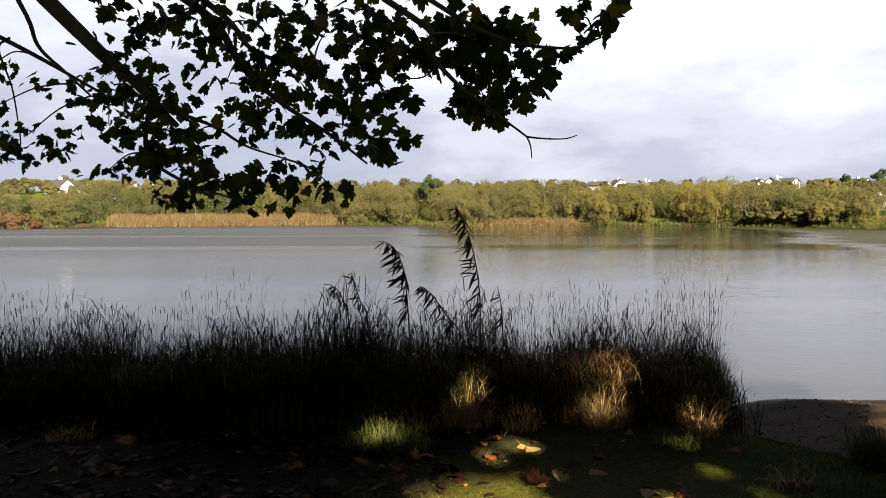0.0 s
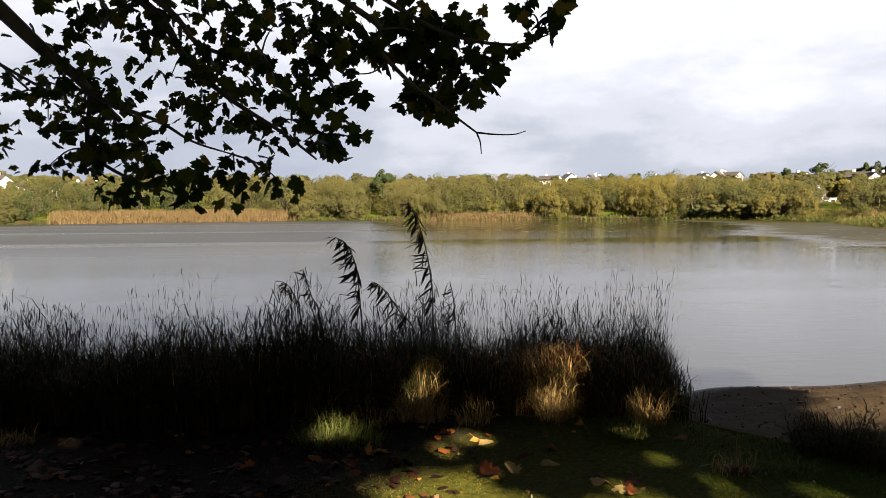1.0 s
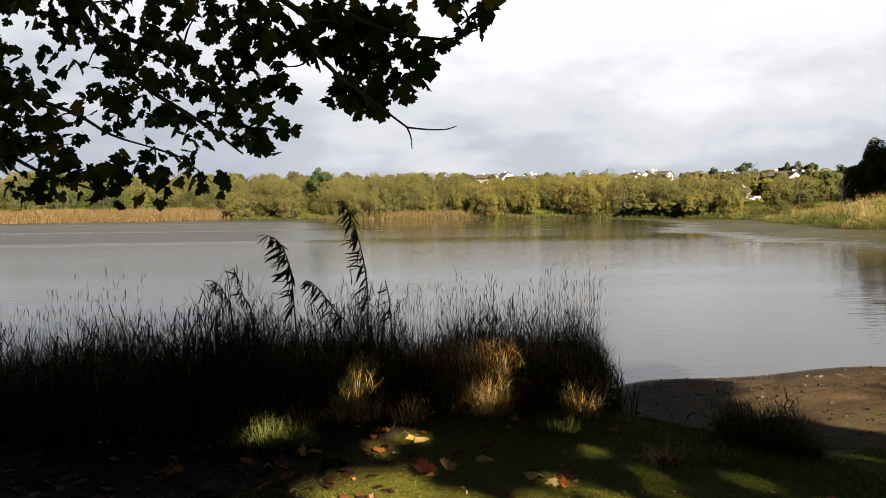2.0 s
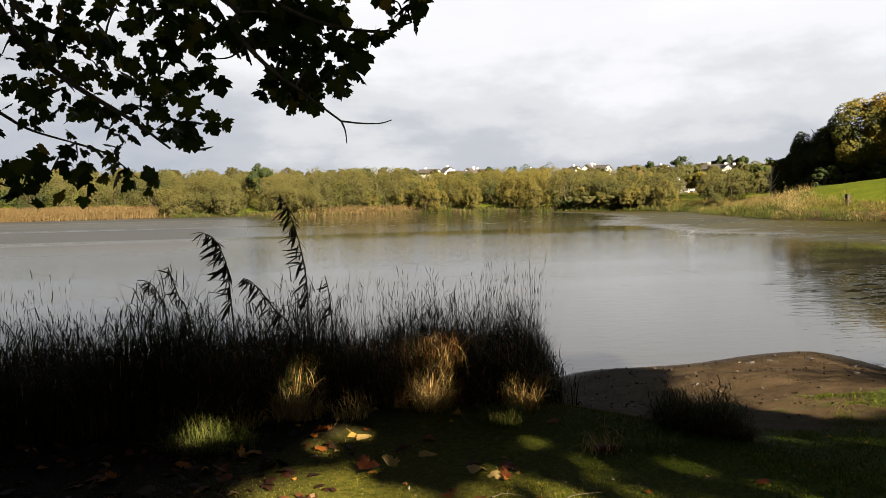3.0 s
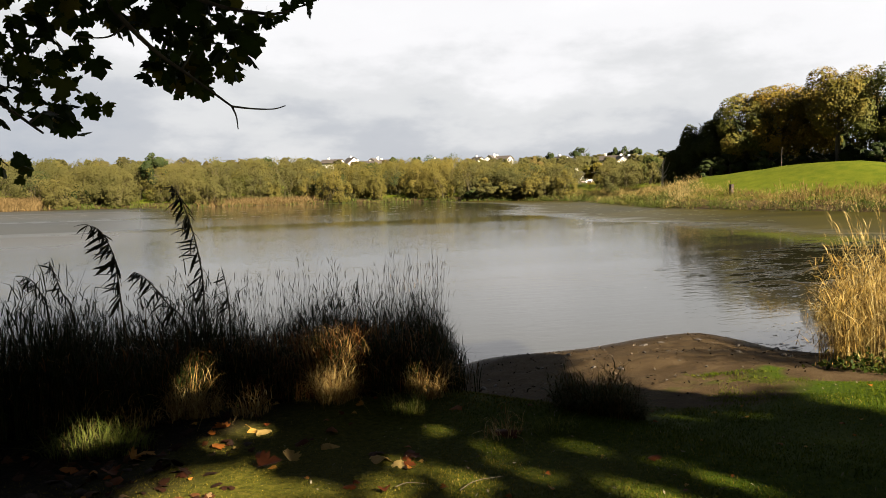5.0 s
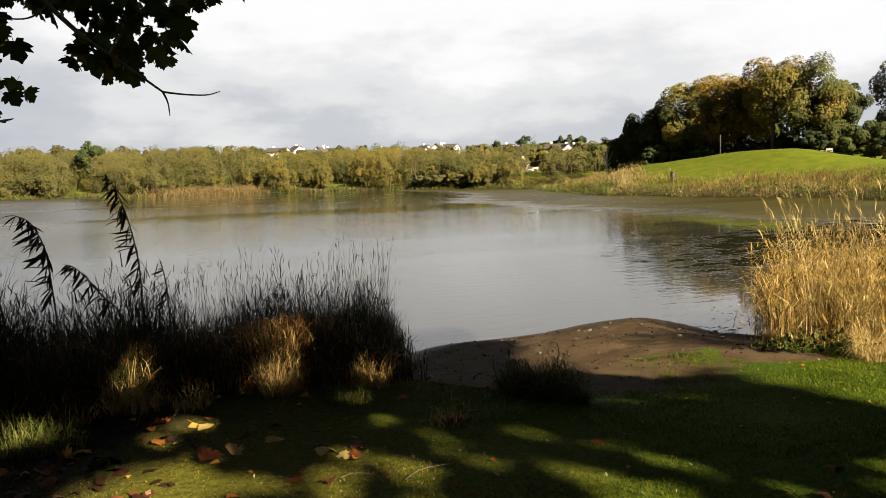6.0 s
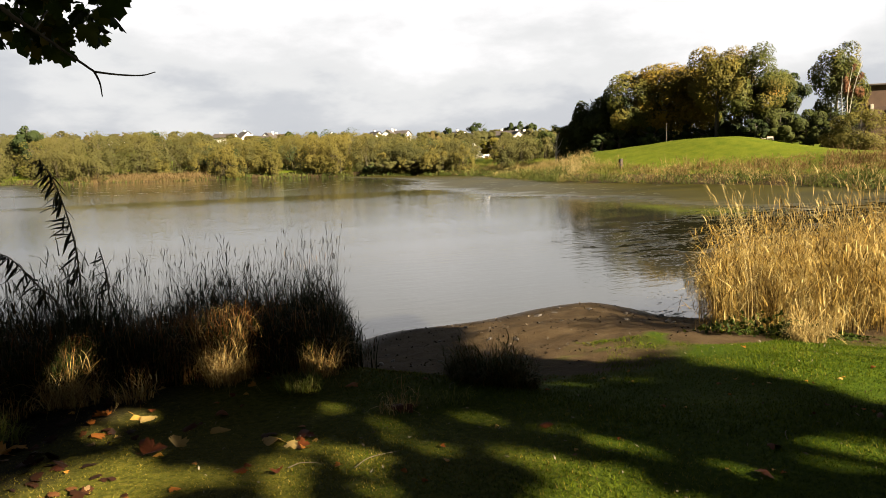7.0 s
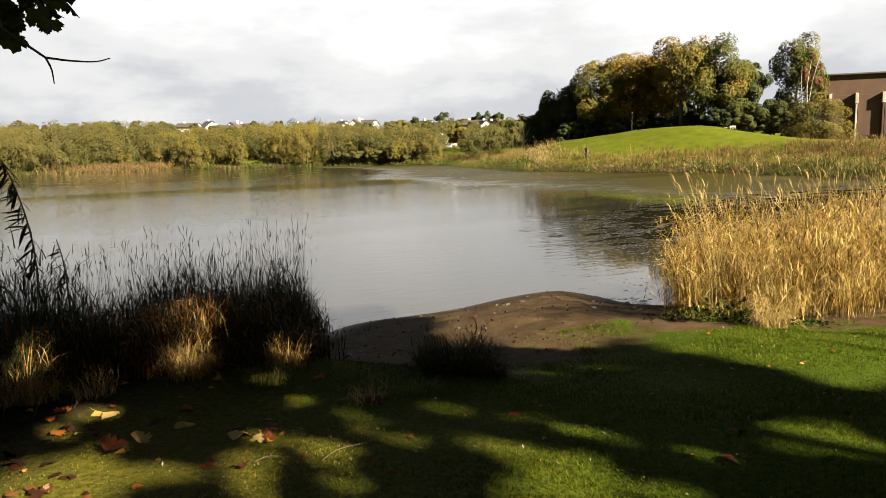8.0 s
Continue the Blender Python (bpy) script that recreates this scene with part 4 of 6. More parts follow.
    for i, (b, r, h, w, mat) in enumerate([(53.4, 100, 5.2, 2.8, GREENCROWN), (51.8, 99, 4.2, 2.5, GREENCROWN), (50.2, 98, 2.6, 1.8, DARKLEAF), (54.9, 101, 5.6, 2.8, GREENCROWN), (52.6, 104, 5.0, 3.0, DARKLEAF), (51.0, 101, 3.6, 2.4, DARKLEAF), (52.2, 100, 3.8, 2.4, GREENCROWN), (53.9, 103, 5.0, 2.8, DARKLEAF), (55.6, 104, 5.2, 2.8, DARKLEAF), (54.4, 98, 3.0, 2.0, GREENCROWN)]):
        tree("rounded_shrub", polar(b, r), h, w, mat, "rounded green shrub below the park trees", 80 + i, 3600, 0.18, 0.1, low=-0.2, clumps=16, group="shrubs below the park trees")
    tree("willow_bush", polar(56.7, 96), 5.0, 3.9, GOLD, "broad olive willow bush with many stems beside the hall", 86, 9000, 0.13, 0.10, low=-0.3, clumps=44, long=2.2, limbs=14)
    tree("dark_round_tree", (-4.3, 150), 9.9, 3.2, DARKLEAF, "round dark green tree rising above the willow thicket", 87, 3000, 0.3, 0.2, low=0.1, clumps=20)
    for i, (b, r, h, w, mat) in enumerate([(30.4, 300, 8.0, 6.0, DARKLEAF), (32.7, 290, 6.8, 2.4, DARKLEAF), (33.4, 288, 7.2, 2.8, DARKLEAF), (34.2, 285, 7.0, 3.0, DARKLEAF), (31.5, 150, 5.2, 3.4, AUTUMN), (34.3, 140, 4.4, 3.4, GREENCROWN),
                                           (35.3, 145, 6.2, 2.6, GREENCROWN), (27.9, 320, 6.5, 2.5, DARKLEAF), (15.9, 320, 5.2, 2.6, DARKLEAF), (17.6, 320, 5.0, 2.6, DARKLEAF), (6.2, 300, 5.6, 3.2, DARKLEAF)]):
        tree("hedgerow_tree", polar(b, r), h, w, mat, "dense tree standing above the houses on the hillside", 90 + i, 1500, 0.5, 0.25, low=-0.4, clumps=20, group="trees among the houses")

    for i, (b, r, h, w) in enumerate([(-31.4, 143, 5.6, 3.2), (-30.2, 142, 5.0, 2.6), (-33.4, 143, 5.4, 3.4)]):
        tree("russet_shrub", polar(b, r), h, w, RUSTCROWN, "rust-brown shrub among the far shore scrub", 130 + i, 1500, 0.3, 0.08, low=-0.2, clumps=16, group="russet shrubs on the far shore")
    for i, (b, r, h, w) in enumerate([(22.1, 133, 2.4, 2.2), (23.2, 133, 2.8, 3.0), (24.4, 132, 2.6, 2.6), (25.5, 130, 2.6, 2.8), (26.6, 128, 2.2, 2.6)]):
        tree("waterside_shrub", polar(b, r), h, w, DARKLEAF if i == 0 else WILLOW, "low green shrub crowding the far water's edge", 120 + i, 1500, 0.24, 0.08, low=0.0, clumps=14, group="shrubs at the far water's edge")


far_trees()


# ---- houses, hall and park furniture ----
def house(name, w, dp, h, roof_h, label):
    """White rendered house with a pitched roof; the gable looks along -y."""
    top = empty(name)
    bm = bmesh.new()
    pts = [(-w / 2, 0), (w / 2, 0), (w / 2, h), (0, h + roof_h), (-w / 2, h)]
    ring = [[bm.verts.new((x, y, z - 0.6 if z == 0 else z)) for x, z in pts] for y in (-dp / 2, dp / 2)]
    bm.faces.new(ring[0])
    bm.faces.new(ring[1][::-1])
    for k in range(5):
        bm.faces.new((ring[0][k], ring[1][k], ring[1][(k + 1) % 5], ring[0][(k + 1) % 5]))
    bmesh.ops.recalc_face_normals(bm, faces=bm.faces)
    part("wall", bm, WHITEWALL, top)
    slope = math.hypot(w / 2, roof_h)
    roof = None
    for s in (-1, 1):
        bm = bmesh.new()
        box(bm, -0.45, slope + 0.12, -dp / 2 - 0.4, dp / 2 + 0.4, 0.02, 0.20, 0.03)
        turn = math.atan2(roof_h, w / 2)
        m = Matrix.Translation((s * w / 2, 0, h)) @ Matrix.Rotation(turn * (1 if s < 0 else -1), 4, "Y").inverted()
        for v in bm.verts:
            v.co = m @ Vector((v.co.x * -s, v.co.y, v.co.z))
        bmesh.ops.recalc_face_normals(bm, faces=bm.faces)
        roof = part("roof", bm, ROOFTILE, top)
    bm = box(bmesh.new(), 0.3, 1.1, dp * 0.2, dp * 0.2 + 0.8, h + roof_h * 0.6, h + roof_h + 1.0, 0.03)
    part("chimney", bm, WHITEWALL, roof)
    for x, z in ((-w * 0.25, h * 0.22), (w * 0.25, h * 0.22), (-w * 0.25, h * 0.68), (w * 0.25, h * 0.68)):
        win = part("window", box(bmesh.new(), x - 0.65, x + 0.65, -dp / 2 - 0.06, -dp / 2 + 0.04, z, z + 1.2, 0.02), HALLTRIM, top, "pale window frame")
        part("pane", box(bmesh.new(), x - 0.55, x + 0.55, -dp / 2 - 0.075, -dp / 2 - 0.05, z + 0.1, z + 1.1), GLASS, win, "dark glass pane")
    part("door", box(bmesh.new(), -0.5, 0.5, -dp / 2 - 0.06, -dp / 2 + 0.04, 0, 2.05, 0.02), POST, top, "dark front door")
    return tagged(top, label, "house", "houses on the hillside")


def build_houses():
    a = house("gabled_house", 5.8, 8.5, 3.7, 2.4, "white rendered house with a brown tiled roof on the hillside")
    b = house("long_house", 5.6, 9.5, 2.7, 1.5, "low white house with a long tiled roof on the hillside")
    # bearing, distance, which, turn, ridge height as a slope in degrees
    rows = [(-28.0, 215, "a", 20, 2.3), (-25.7, 225, "b", 80, 1.95), (-22.8, 270, "b", 85, 1.9), (-21.7, 265, "b", 60, 1.9), (2.8, 330, "b", 60, 2.15), (4.7, 330, "b", 75, 2.2), 
            (11.2, 335, "b", 60, 2.35), (12.6, 335, "a", 20, 2.4), (13.5, 322, "b", 80, 2.1), (14.4, 330, "a", -20, 2.3), (15.2, 335, "b", 60, 2.2), (19.4, 335, "b", 88, 2.15),
            (22.3, 325, "a", 25, 2.25), (23.4, 325, "a", -15, 2.35), (24.1, 330, "b", 60, 2.3), (28.7, 300, "a", 35, 2.15), (29.4, 300, "b", 80, 2.0), (30.3, 290, "b", 85, 1.95),
            (32.4, 275, "b", 70, 2.1), (33.1, 270, "a", 15, 2.05), (33.75, 268, "a", 25, 2.0), (30.05, 185, "b", 30, 0.95)]
    first = {"a": True, "b": True}
    for bearing, far, kind, turn, ridge in rows:
        x, y = polar(bearing, far)
        z = min(float(land(np.array([x]), np.array([y]))[0]) + 0.3, 1.75 + far * math.tan(radians(ridge - 0.1)) - (6.1 if kind == "a" else 4.2))
        ob = a if kind == "a" else b
        m = pose(x, y, z, 0, 0, turn - bearing)
        if first[kind]:
            ob.matrix_basis, first[kind] = m, False
        else:
            copy_thing(ob, m)


def build_hall():
    x, y = polar(56.9, 123)
    hall = empty("sports_hall", (x, y, 1.6), radians(-50))
    part("wall", box(bmesh.new(), 0, 46, 0, 24, -1.0, 9.1, 0.03), HALLWALL, hall, "brown brick wall")
    part("roof", box(bmesh.new(), -0.3, 46.3, -0.35, 24.3, 9.1, 9.35, 0.05), DARKTRIM, hall, "dark roof edge")
    for k in range(13):
        px = 0.8 + k * 3.4
        col = part("pilaster", box(bmesh.new(), px - 0.11, px + 0.11, -0.42, -0.004, -1.0, 5.0, 0.02), HALLTRIM if k % 2 else HALLWALL, hall, "slim pilaster")
        part("capital", box(bmesh.new(), px - 0.2, px + 0.2, -0.55, -0.005, 5.0, 6.5, 0.03), HALLTRIM, col, "pale concrete capital")
        part("panel", box(bmesh.new(), px + 0.25, px + 3.15, -0.05, -0.002, 0.4, 6.2, 0.02), HALLPANEL, hall, "dark brown cladding panel")
    tagged(hall, "large flat-roofed brown brick hall with pale capitals on slim pilasters", "building")


def build_park_things():
    x, y = polar(40.95, 84)
    z = float(land(np.array([x]), np.array([y]))[0])
    post = empty("wooden_post", (x, y, z))
    part("shaft", box(bmesh.new(), -0.17, 0.17, -0.17, 0.17, -0.3, 1.28 - z, 0.03), POST, post)
    part("cap", box(bmesh.new(), -0.20, 0.20, -0.20, 0.20, 1.28 - z, 1.34 - z, 0.02), POST, post)
    tagged(post, "dark weathered wooden post standing in the bank reeds", "post")
    x, y = polar(44.2, 97)
    z = float(land(np.array([x]), np.array([y]))[0])
    lamp = empty("street_lamp", (x, y, z))
    v, f = tube([(0, 0, -0.2), (0, 0, 1.0), (0, 0, 2.2)], [0.032, 0.026, 0.02], 8)
    put("pole", mesh_of("pole", v, f, True), DARKTRIM, lamp)
    part("cap", box(bmesh.new(), -0.05, 0.05, -0.05, 0.05, 2.2, 2.27, 0.02), DARKTRIM, lamp)
    tagged(lamp, "slim grey pole standing on the mound before the wood", "pole")
    way = [polar(50.6 + 0.25 * k, 91.5 + 0.1 * k * k / 4) for k in range(18)]
    verts, m = [], len(way)
    for (ax, ay), (bx, by) in zip(way, way[1:] + [(2 * way[-1][0] - way[-2][0], 2 * way[-1][1] - way[-2][1])]):
        go = Vector((by - ay, ax - bx, 0)).normalized() * 0.55
        for q in (-1, 1):
            px, py = ax + q * go.x, ay + q * go.y
            verts.append((px, py, float(land(np.array([px]), np.array([py]))[0]) + 0.07))
    path = put("path", mesh_of("path", np.array(verts), np.array([(2 * k, 2 * k + 2, 2 * k + 3, 2 * k + 1) for k in range(m - 1)])), HALLTRIM)
    tagged(path, "narrow pale footpath over the shoulder of the mound", "path", kind="structure")
    x, y = polar(51.2, 93)
    z = float(land(np.array([x]), np.array([y]))[0])
    bench = empty("park_bench", (x, y, z), radians(-40), 0.42)
    part("seat", box(bmesh.new(), -0.8, 0.8, -0.25, 0.2, 0.42, 0.48, 0.01), HALLTRIM, bench)
    part("backrest", box(bmesh.new(), -0.8, 0.8, 0.2, 0.25, 0.5, 0.9, 0.01), HALLTRIM, bench)
    for s in (-0.65, 0.65):
        part("leg", box(bmesh.new(), s - 0.06, s + 0.06, -0.22, 0.24, -0.1, 0.42, 0.01), HALLTRIM, bench)
    tagged(bench, "small pale bench on top of the grassy mound", "bench")


build_houses()
build_hall()
build_park_things()


# ---- near waterside plants ----
def sedge_bed():
    rng = np.random.default_rng(21)

    def edge(x):
        """The front line of the bed."""
        return 6.05 + 0.22 * np.sin(x * 1.3 + 0.5) + 0.12 * np.sin(x * 3.7) - 0.25 * smooth_step(0.8, 2.0, x) + 1.7 * smooth_step(2.25, 3.6, x) + 0.1 * smooth_step(-2, -7, x)

    x = np.concatenate([rng.uniform(-11, 3.7, 64000), rng.uniform(-11, 3.7, 26000)])
    y = edge(x) + np.concatenate([rng.uniform(0, 3.4, 64000), rng.exponential(0.5, 26000)])
    d = shore_distance(x, y)
    k = (d > -0.35) & (x < 0.40 * y - 0.16 + rng.normal(0, 0.14, len(x)))
    x, y, d = x[k], y[k], d[k]
    n = len(x)
    base = np.stack([x, y, land(x, y, d) - 0.02], 1)
    hill = 0.78 + 0.16 * np.sin(x * 2.3 + 1) * np.sin(y * 1.9 + x) + 0.10 * np.sin(x * 5.1)
    front = smooth_step(0, 1.1, y - edge(x))
    h = rng.uniform(0.70, 1.08, n) * hill * (0.62 + 0.5 * front) * 1.10
    h = h * (1 + 0.25 * np.exp(-((x + 0.6) / 0.8) ** 2)) * (0.45 + 0.55 * smooth_step(-0.25, 0.35, 0.40 * y - 0.14 - x))
    start = np.where(rng.random(n) < 0.62, rng.uniform(0.10, 0.97, n) ** 0.8 * h, 0.0)
    base[:, 2] += start
    lean = np.where(start > 0, rng.uniform(0.3, 1.5, n), rng.uniform(0.03, 0.35, n))
    fall = np.where(start > 0, rng.uniform(0, 0.9, n), rng.uniform(0, 0.25, n))
    h = np.where(start > 0, rng.uniform(0.10, 0.28, n), h)
    wide, loose = rng.uniform(0.006, 0.013, n), start > 0
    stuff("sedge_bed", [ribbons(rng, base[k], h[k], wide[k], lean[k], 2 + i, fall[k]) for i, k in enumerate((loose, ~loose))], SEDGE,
          "dense bed of long sedge and grass along the bank, coloured as in deep shade", "sedge")
    # dead blades and rusty stalks caught in the front of the bed
    m = 2600
    x = np.where(rng.random(m) < 0.6, rng.normal(1.3, 0.35, m), rng.normal(0.7, 1.1, m))
    y = edge(x) + rng.exponential(0.22, m)
    k = (x > -5) & (x < 0.40 * y - 0.25)
    x, y = x[k], y[k]
    m = len(x)
    base = np.stack([x, y, land(x, y) + rng.uniform(0.0, 0.62, m) ** 1.2], 1)
    stuff("dead_blades", ribbons(rng, base, rng.uniform(0.08, 0.26, m), rng.uniform(0.004, 0.008, m), rng.uniform(0.2, 1.6, m), 3, rng.uniform(0, 1.2, m)), RUSTBLADE,
          "rusty dead blades hanging in the front of the sedge", "grass")
    # flowering stems above the bed
    m = 4600
    x = rng.uniform(-10, 3.3, m)
    y = 7.0 + rng.uniform(0, 2.5, m) + 0.5 * smooth_step(2.4, 3.4, x)
    d = shore_distance(x, y)
    k = (d > -0.5) & (x < 0.385 * y - 0.1)
    x, y, d = x[k], y[k], d[k]
    m = len(x)
    base = np.stack([x, y, land(x, y, d)], 1)
    tall = 1.22 + 0.2 * np.sin(x * 1.7) * np.sin(x * 0.6 + 2) + 0.12 * np.sin(x * 6.3 + 2 * np.sin(x * 2.9)) + 0.2 * np.exp(-((x - 2.5) / 0.45) ** 2)
    h = rng.uniform(0.72, 1.12, m) * tall
    lean, az = rng.uniform(0.01, 0.15, m), rng.uniform(0, 2 * np.pi, m)
    st = ribbons(rng, base, h, np.full(m, 0.0034), lean, 4, 0.0, az)
    tip = base + np.stack([np.cos(az) * h * lean * 0.82, np.sin(az) * h * lean * 0.82, h * 0.9], 1)
    k = rng.random(m) < 0.7
    tip, lean, az, m = tip[k], lean[k], az[k], int(k.sum())
    hd = ribbons(rng, tip, rng.uniform(0.05, 0.11, m), rng.uniform(0.004, 0.008, m), lean * 2 + 0.1, 4, 0.1, az, True)
    hd2 = ribbons(rng, tip, rng.uniform(0.05, 0.11, m), rng.uniform(0.004, 0.007, m), lean * 2 + 0.1, 3, 0.1, az + 0.1, True)
    stuff("grass_stems", [st, hd, hd2], STEMS, "thin flowering grass stems standing above the sedge", "grass")


def tuft_mesh(at, n, height, spread, seed, lean):
    rng = np.random.default_rng(seed)
    a, r = rng.uniform(0, 2 * np.pi, n), spread * np.sqrt(rng.uniform(0, 1, n))
    x, y = at[0] + r * np.cos(a), at[1] + r * np.sin(a) * 0.7
    base = np.stack([x, y, land(x, y) - 0.01], 1)
    h = rng.uniform(0.3, 1.0, n) * height * (1 - 0.45 * (r / spread) ** 2) * (0.8 + 0.3 * np.sin(a * 3 + seed))
    loose = rng.random(n) < 0.5
    start = np.where(loose, rng.uniform(0.1, 0.9, n) * h, 0)
    base[:, 2] += start
    base[:, :2] += np.stack([np.cos(a), np.sin(a)], 1) * (start * 0.4)[:, None] + rng.normal(0, 0.1, (n, 2)) * start[:, None]
    v, f = ribbons(rng, base, np.where(loose, rng.uniform(0.2, 0.45, n) * height, h), rng.uniform(0.004, 0.009, n), np.where(loose, rng.uniform(0.5, 2.0, n), rng.uniform(*lean, n)), 4,
                   np.where(loose, rng.uniform(0.2, 1.5, n), rng.uniform(0, 0.4, n)), a + rng.normal(0, 1, n) * np.where(loose, 1.6, 0.7))
    return v, f


def tuft(name, at, n, height, spread, mat, label, seed, lean=(0.2, 0.9)):
    v, f = tuft_mesh(at, n, height, spread, seed, lean)
    z = float(land(np.array([at[0]]), np.array([at[1]]))[0])
    ob = put(name, mesh_of(name, v - np.array([at[0], at[1], z]), f), mat)
    ob.location = (at[0], at[1], z)
    return tagged(ob, label, "grass tuft", "tufts at the front of the sedge")


def front_tufts():
    straw, green = "straw-coloured grass tuft bending before the dark sedge", "yellow-green grass tuft at the edge of the lawn"
    for i, (x, y, n, h, s, mat) in enumerate([(1.25, 5.88, 330, 0.42, 0.13, TUFT), (1.36, 5.98, 300, 0.5, 0.12, TUFT), (1.30, 6.08, 420, 0.88, 0.16, TUFT), (0.12, 6.1, 300, 0.62, 0.12, TUFT), (0.24, 6.0, 160, 0.42, 0.12, TUFT),
                                              (2.02, 5.80, 320, 0.50, 0.14, TUFT), (0.60, 5.85, 190, 0.34, 0.14, TUFT), (-2.95, 5.65, 240, 0.22, 0.18, TUFT), (0.62, 7.3, 220, 1.08, 0.10, TUFT), (-0.25, 6.0, 150, 0.4, 0.2, TUFT),
                                              (1.74, 5.5, 280, 0.26, 0.18, GREEN_TUFT), (-0.52, 5.62, 420, 0.38, 0.30, GREEN_TUFT), (-0.3, 5.5, 260, 0.28, 0.22, GREEN_TUFT), (2.24, 4.74, 130, 0.26, 0.14, TUFT), (2.6, 4.66, 110, 0.2, 0.16, GREEN_TUFT)]):
        tuft("straw_tuft" if mat is TUFT else "grass_tuft", (x, y), n, h, s, mat, straw if mat is TUFT else green, 60 + i)
    # the tussock: a dense heart, a fringe that falls outwards and a few dry stalks
    at = (3.22, 5.05)
    z = float(land(np.array([at[0]]), np.array([at[1]]))[0])
    top = empty("sedge_tussock", (at[0], at[1], z))
    for name, n, h, s, mat, seed, lean in (("heart_tuft", 2600, 0.50, 0.26, TUSSOCK, 75, (0.1, 0.8)), ("fringe_tuft", 2200, 0.42, 0.38, TUSSOCK, 76, (0.4, 1.5)), ("stalk_tuft", 50, 0.52, 0.30, STEMS, 77, (0.05, 0.4))):
        v, f = tuft_mesh(at, n, h, s, seed, lean)
        put(name, mesh_of(name, v - np.array([at[0], at[1], z]), f), mat, top)
    tagged(top, "low dark tussock of sedge standing on the lawn", "grass tuft")


def reed_patch():
    rng = np.random.default_rng(31)
    # clumps, each with its own height and lean
    c = np.stack([rng.uniform(6.3, 14.5, 900), rng.uniform(3.4, 9.2, 900)], 1)
    front = 5.35 + 0.2 * np.sin(c[:, 0] * 2.1) - 0.22 * (c[:, 0] - 7.2) + 1.0 * np.clip(7.3 - c[:, 0], 0, 1) ** 2
    c = c[(c[:, 1] > front) & (c[:, 0] > 1.13 * c[:, 1] + 0.14 * np.sin(c[:, 1] * 5)) & (shore_distance(c[:, 0], c[:, 1]) > -0.6)]
    c = c[np.hypot(c[:, 0] - 6.98, (c[:, 1] - 5.5) * 0.8) > 0.26]
    tall, tilt, way = rng.uniform(1.0, 1.72, len(c)) * (0.8 + 0.2 * smooth_step(0, 0.8, c[:, 0] - 1.10 * c[:, 1])), rng.uniform(0.05, 0.4, len(c)), rng.uniform(0, 2 * np.pi, len(c))
    n = 78000
    k = rng.integers(0, len(c), n)
    spread = rng.normal(0, 0.13, (n, 2))
    x, y = c[k, 0] + spread[:, 0], c[k, 1] + spread[:, 1]
    base = np.stack([x, y, land(x, y) - 0.02], 1)
    h = rng.uniform(0.6, 1.12, n) * tall[k] * (1 - 0.9 * np.clip(np.hypot(*spread.T) - 0.08, 0, 0.4))
    loose = rng.random(n) < 0.88
    start = np.where(loose, rng.uniform(0.06, 0.93, n) ** 0.75 * h, 0.0)
    base[:, :2] += np.stack([np.cos(way[k]), np.sin(way[k])], 1) * (start * tilt[k] * 0.7)[:, None]
    base[:, 2] += start
    az = np.where(loose, rng.uniform(0, 2 * np.pi, n), way[k] + rng.normal(0, 0.5, n))
    h = np.where(loose, rng.uniform(0.10, 0.30, n), h * 0.95)
    lean = np.where(loose, rng.uniform(0.4, 2.2, n), tilt[k] + rng.normal(0, 0.12, n))
    drop = np.where(loose, rng.uniform(0.1, 1.7, n), rng.uniform(0, 0.25, n))
    width = np.where(loose, rng.uniform(0.005, 0.012, n), rng.uniform(0.004, 0.007, n))
    stuff("reed_patch", ribbons(rng, base, h, width, lean, 2, drop, az), DRY, "thick patch of sunlit golden reeds beside the mud", "reeds")
    m = 760
    x, y = rng.uniform(7.0, 14, m), rng.uniform(4.8, 8.6, m)
    d = shore_distance(x, y)
    k = (y > 5.7 - 0.22 * (x - 7.2)) & (d > -0.4) & (x > 1.13 * y)
    x, y, d = x[k], y[k], d[k]
    m = len(x)
    base = np.stack([x, y, land(x, y, d)], 1)
    wave = 0.5 + 0.5 * np.sin(x * 3.1 + 2 * np.sin(y * 2.3))
    h, az, lean = rng.uniform(1.25, 1.75, m) + 0.32 * wave, rng.uniform(1.6, 4.2, m), rng.uniform(0.05, 0.35, m)
    st = ribbons(rng, base, h, np.full(m, 0.006), lean, 4, 0.0, az)
    tip = base + np.stack([np.cos(az) * h * lean * 0.82, np.sin(az) * h * lean * 0.82, h * 0.9], 1)
    hd = ribbons(rng, tip, rng.uniform(0.10, 0.20, m), rng.uniform(0.005, 0.009, m), lean + 0.2, 4, 0.1, az, True)
    hd2 = ribbons(rng, tip, rng.uniform(0.10, 0.18, m), rng.uniform(0.004, 0.007, m), lean + 0.35, 4, 0.05, az + 0.15, True)
    stuff("reed_heads", [st, hd, hd2], PALEREED, "tall golden reed stems with feathery seed heads", "reeds")
    # weeds at the foot
    k = 1000
    x, y = rng.uniform(6.55, 8.0, k), rng.normal(0, 0.2, k)
    y = 5.35 - 0.22 * (x - 7.2) + y + 0.9 * np.clip(7.0 - x, 0, 1)
    z = land(x, y) + rng.uniform(0.02, 0.34, k) * np.exp(-((x - 6.95) / 0.35) ** 2) * (0.6 + 0.4 * np.sin(x * 17 + y * 9))
    v = cards(rng, np.stack([x, y, z], 1), rng.uniform(0.02, 0.045, k), 1.9)
    stuff("nettle_patch", v, WEED, "low green nettles at the foot of the golden reeds", "weeds")
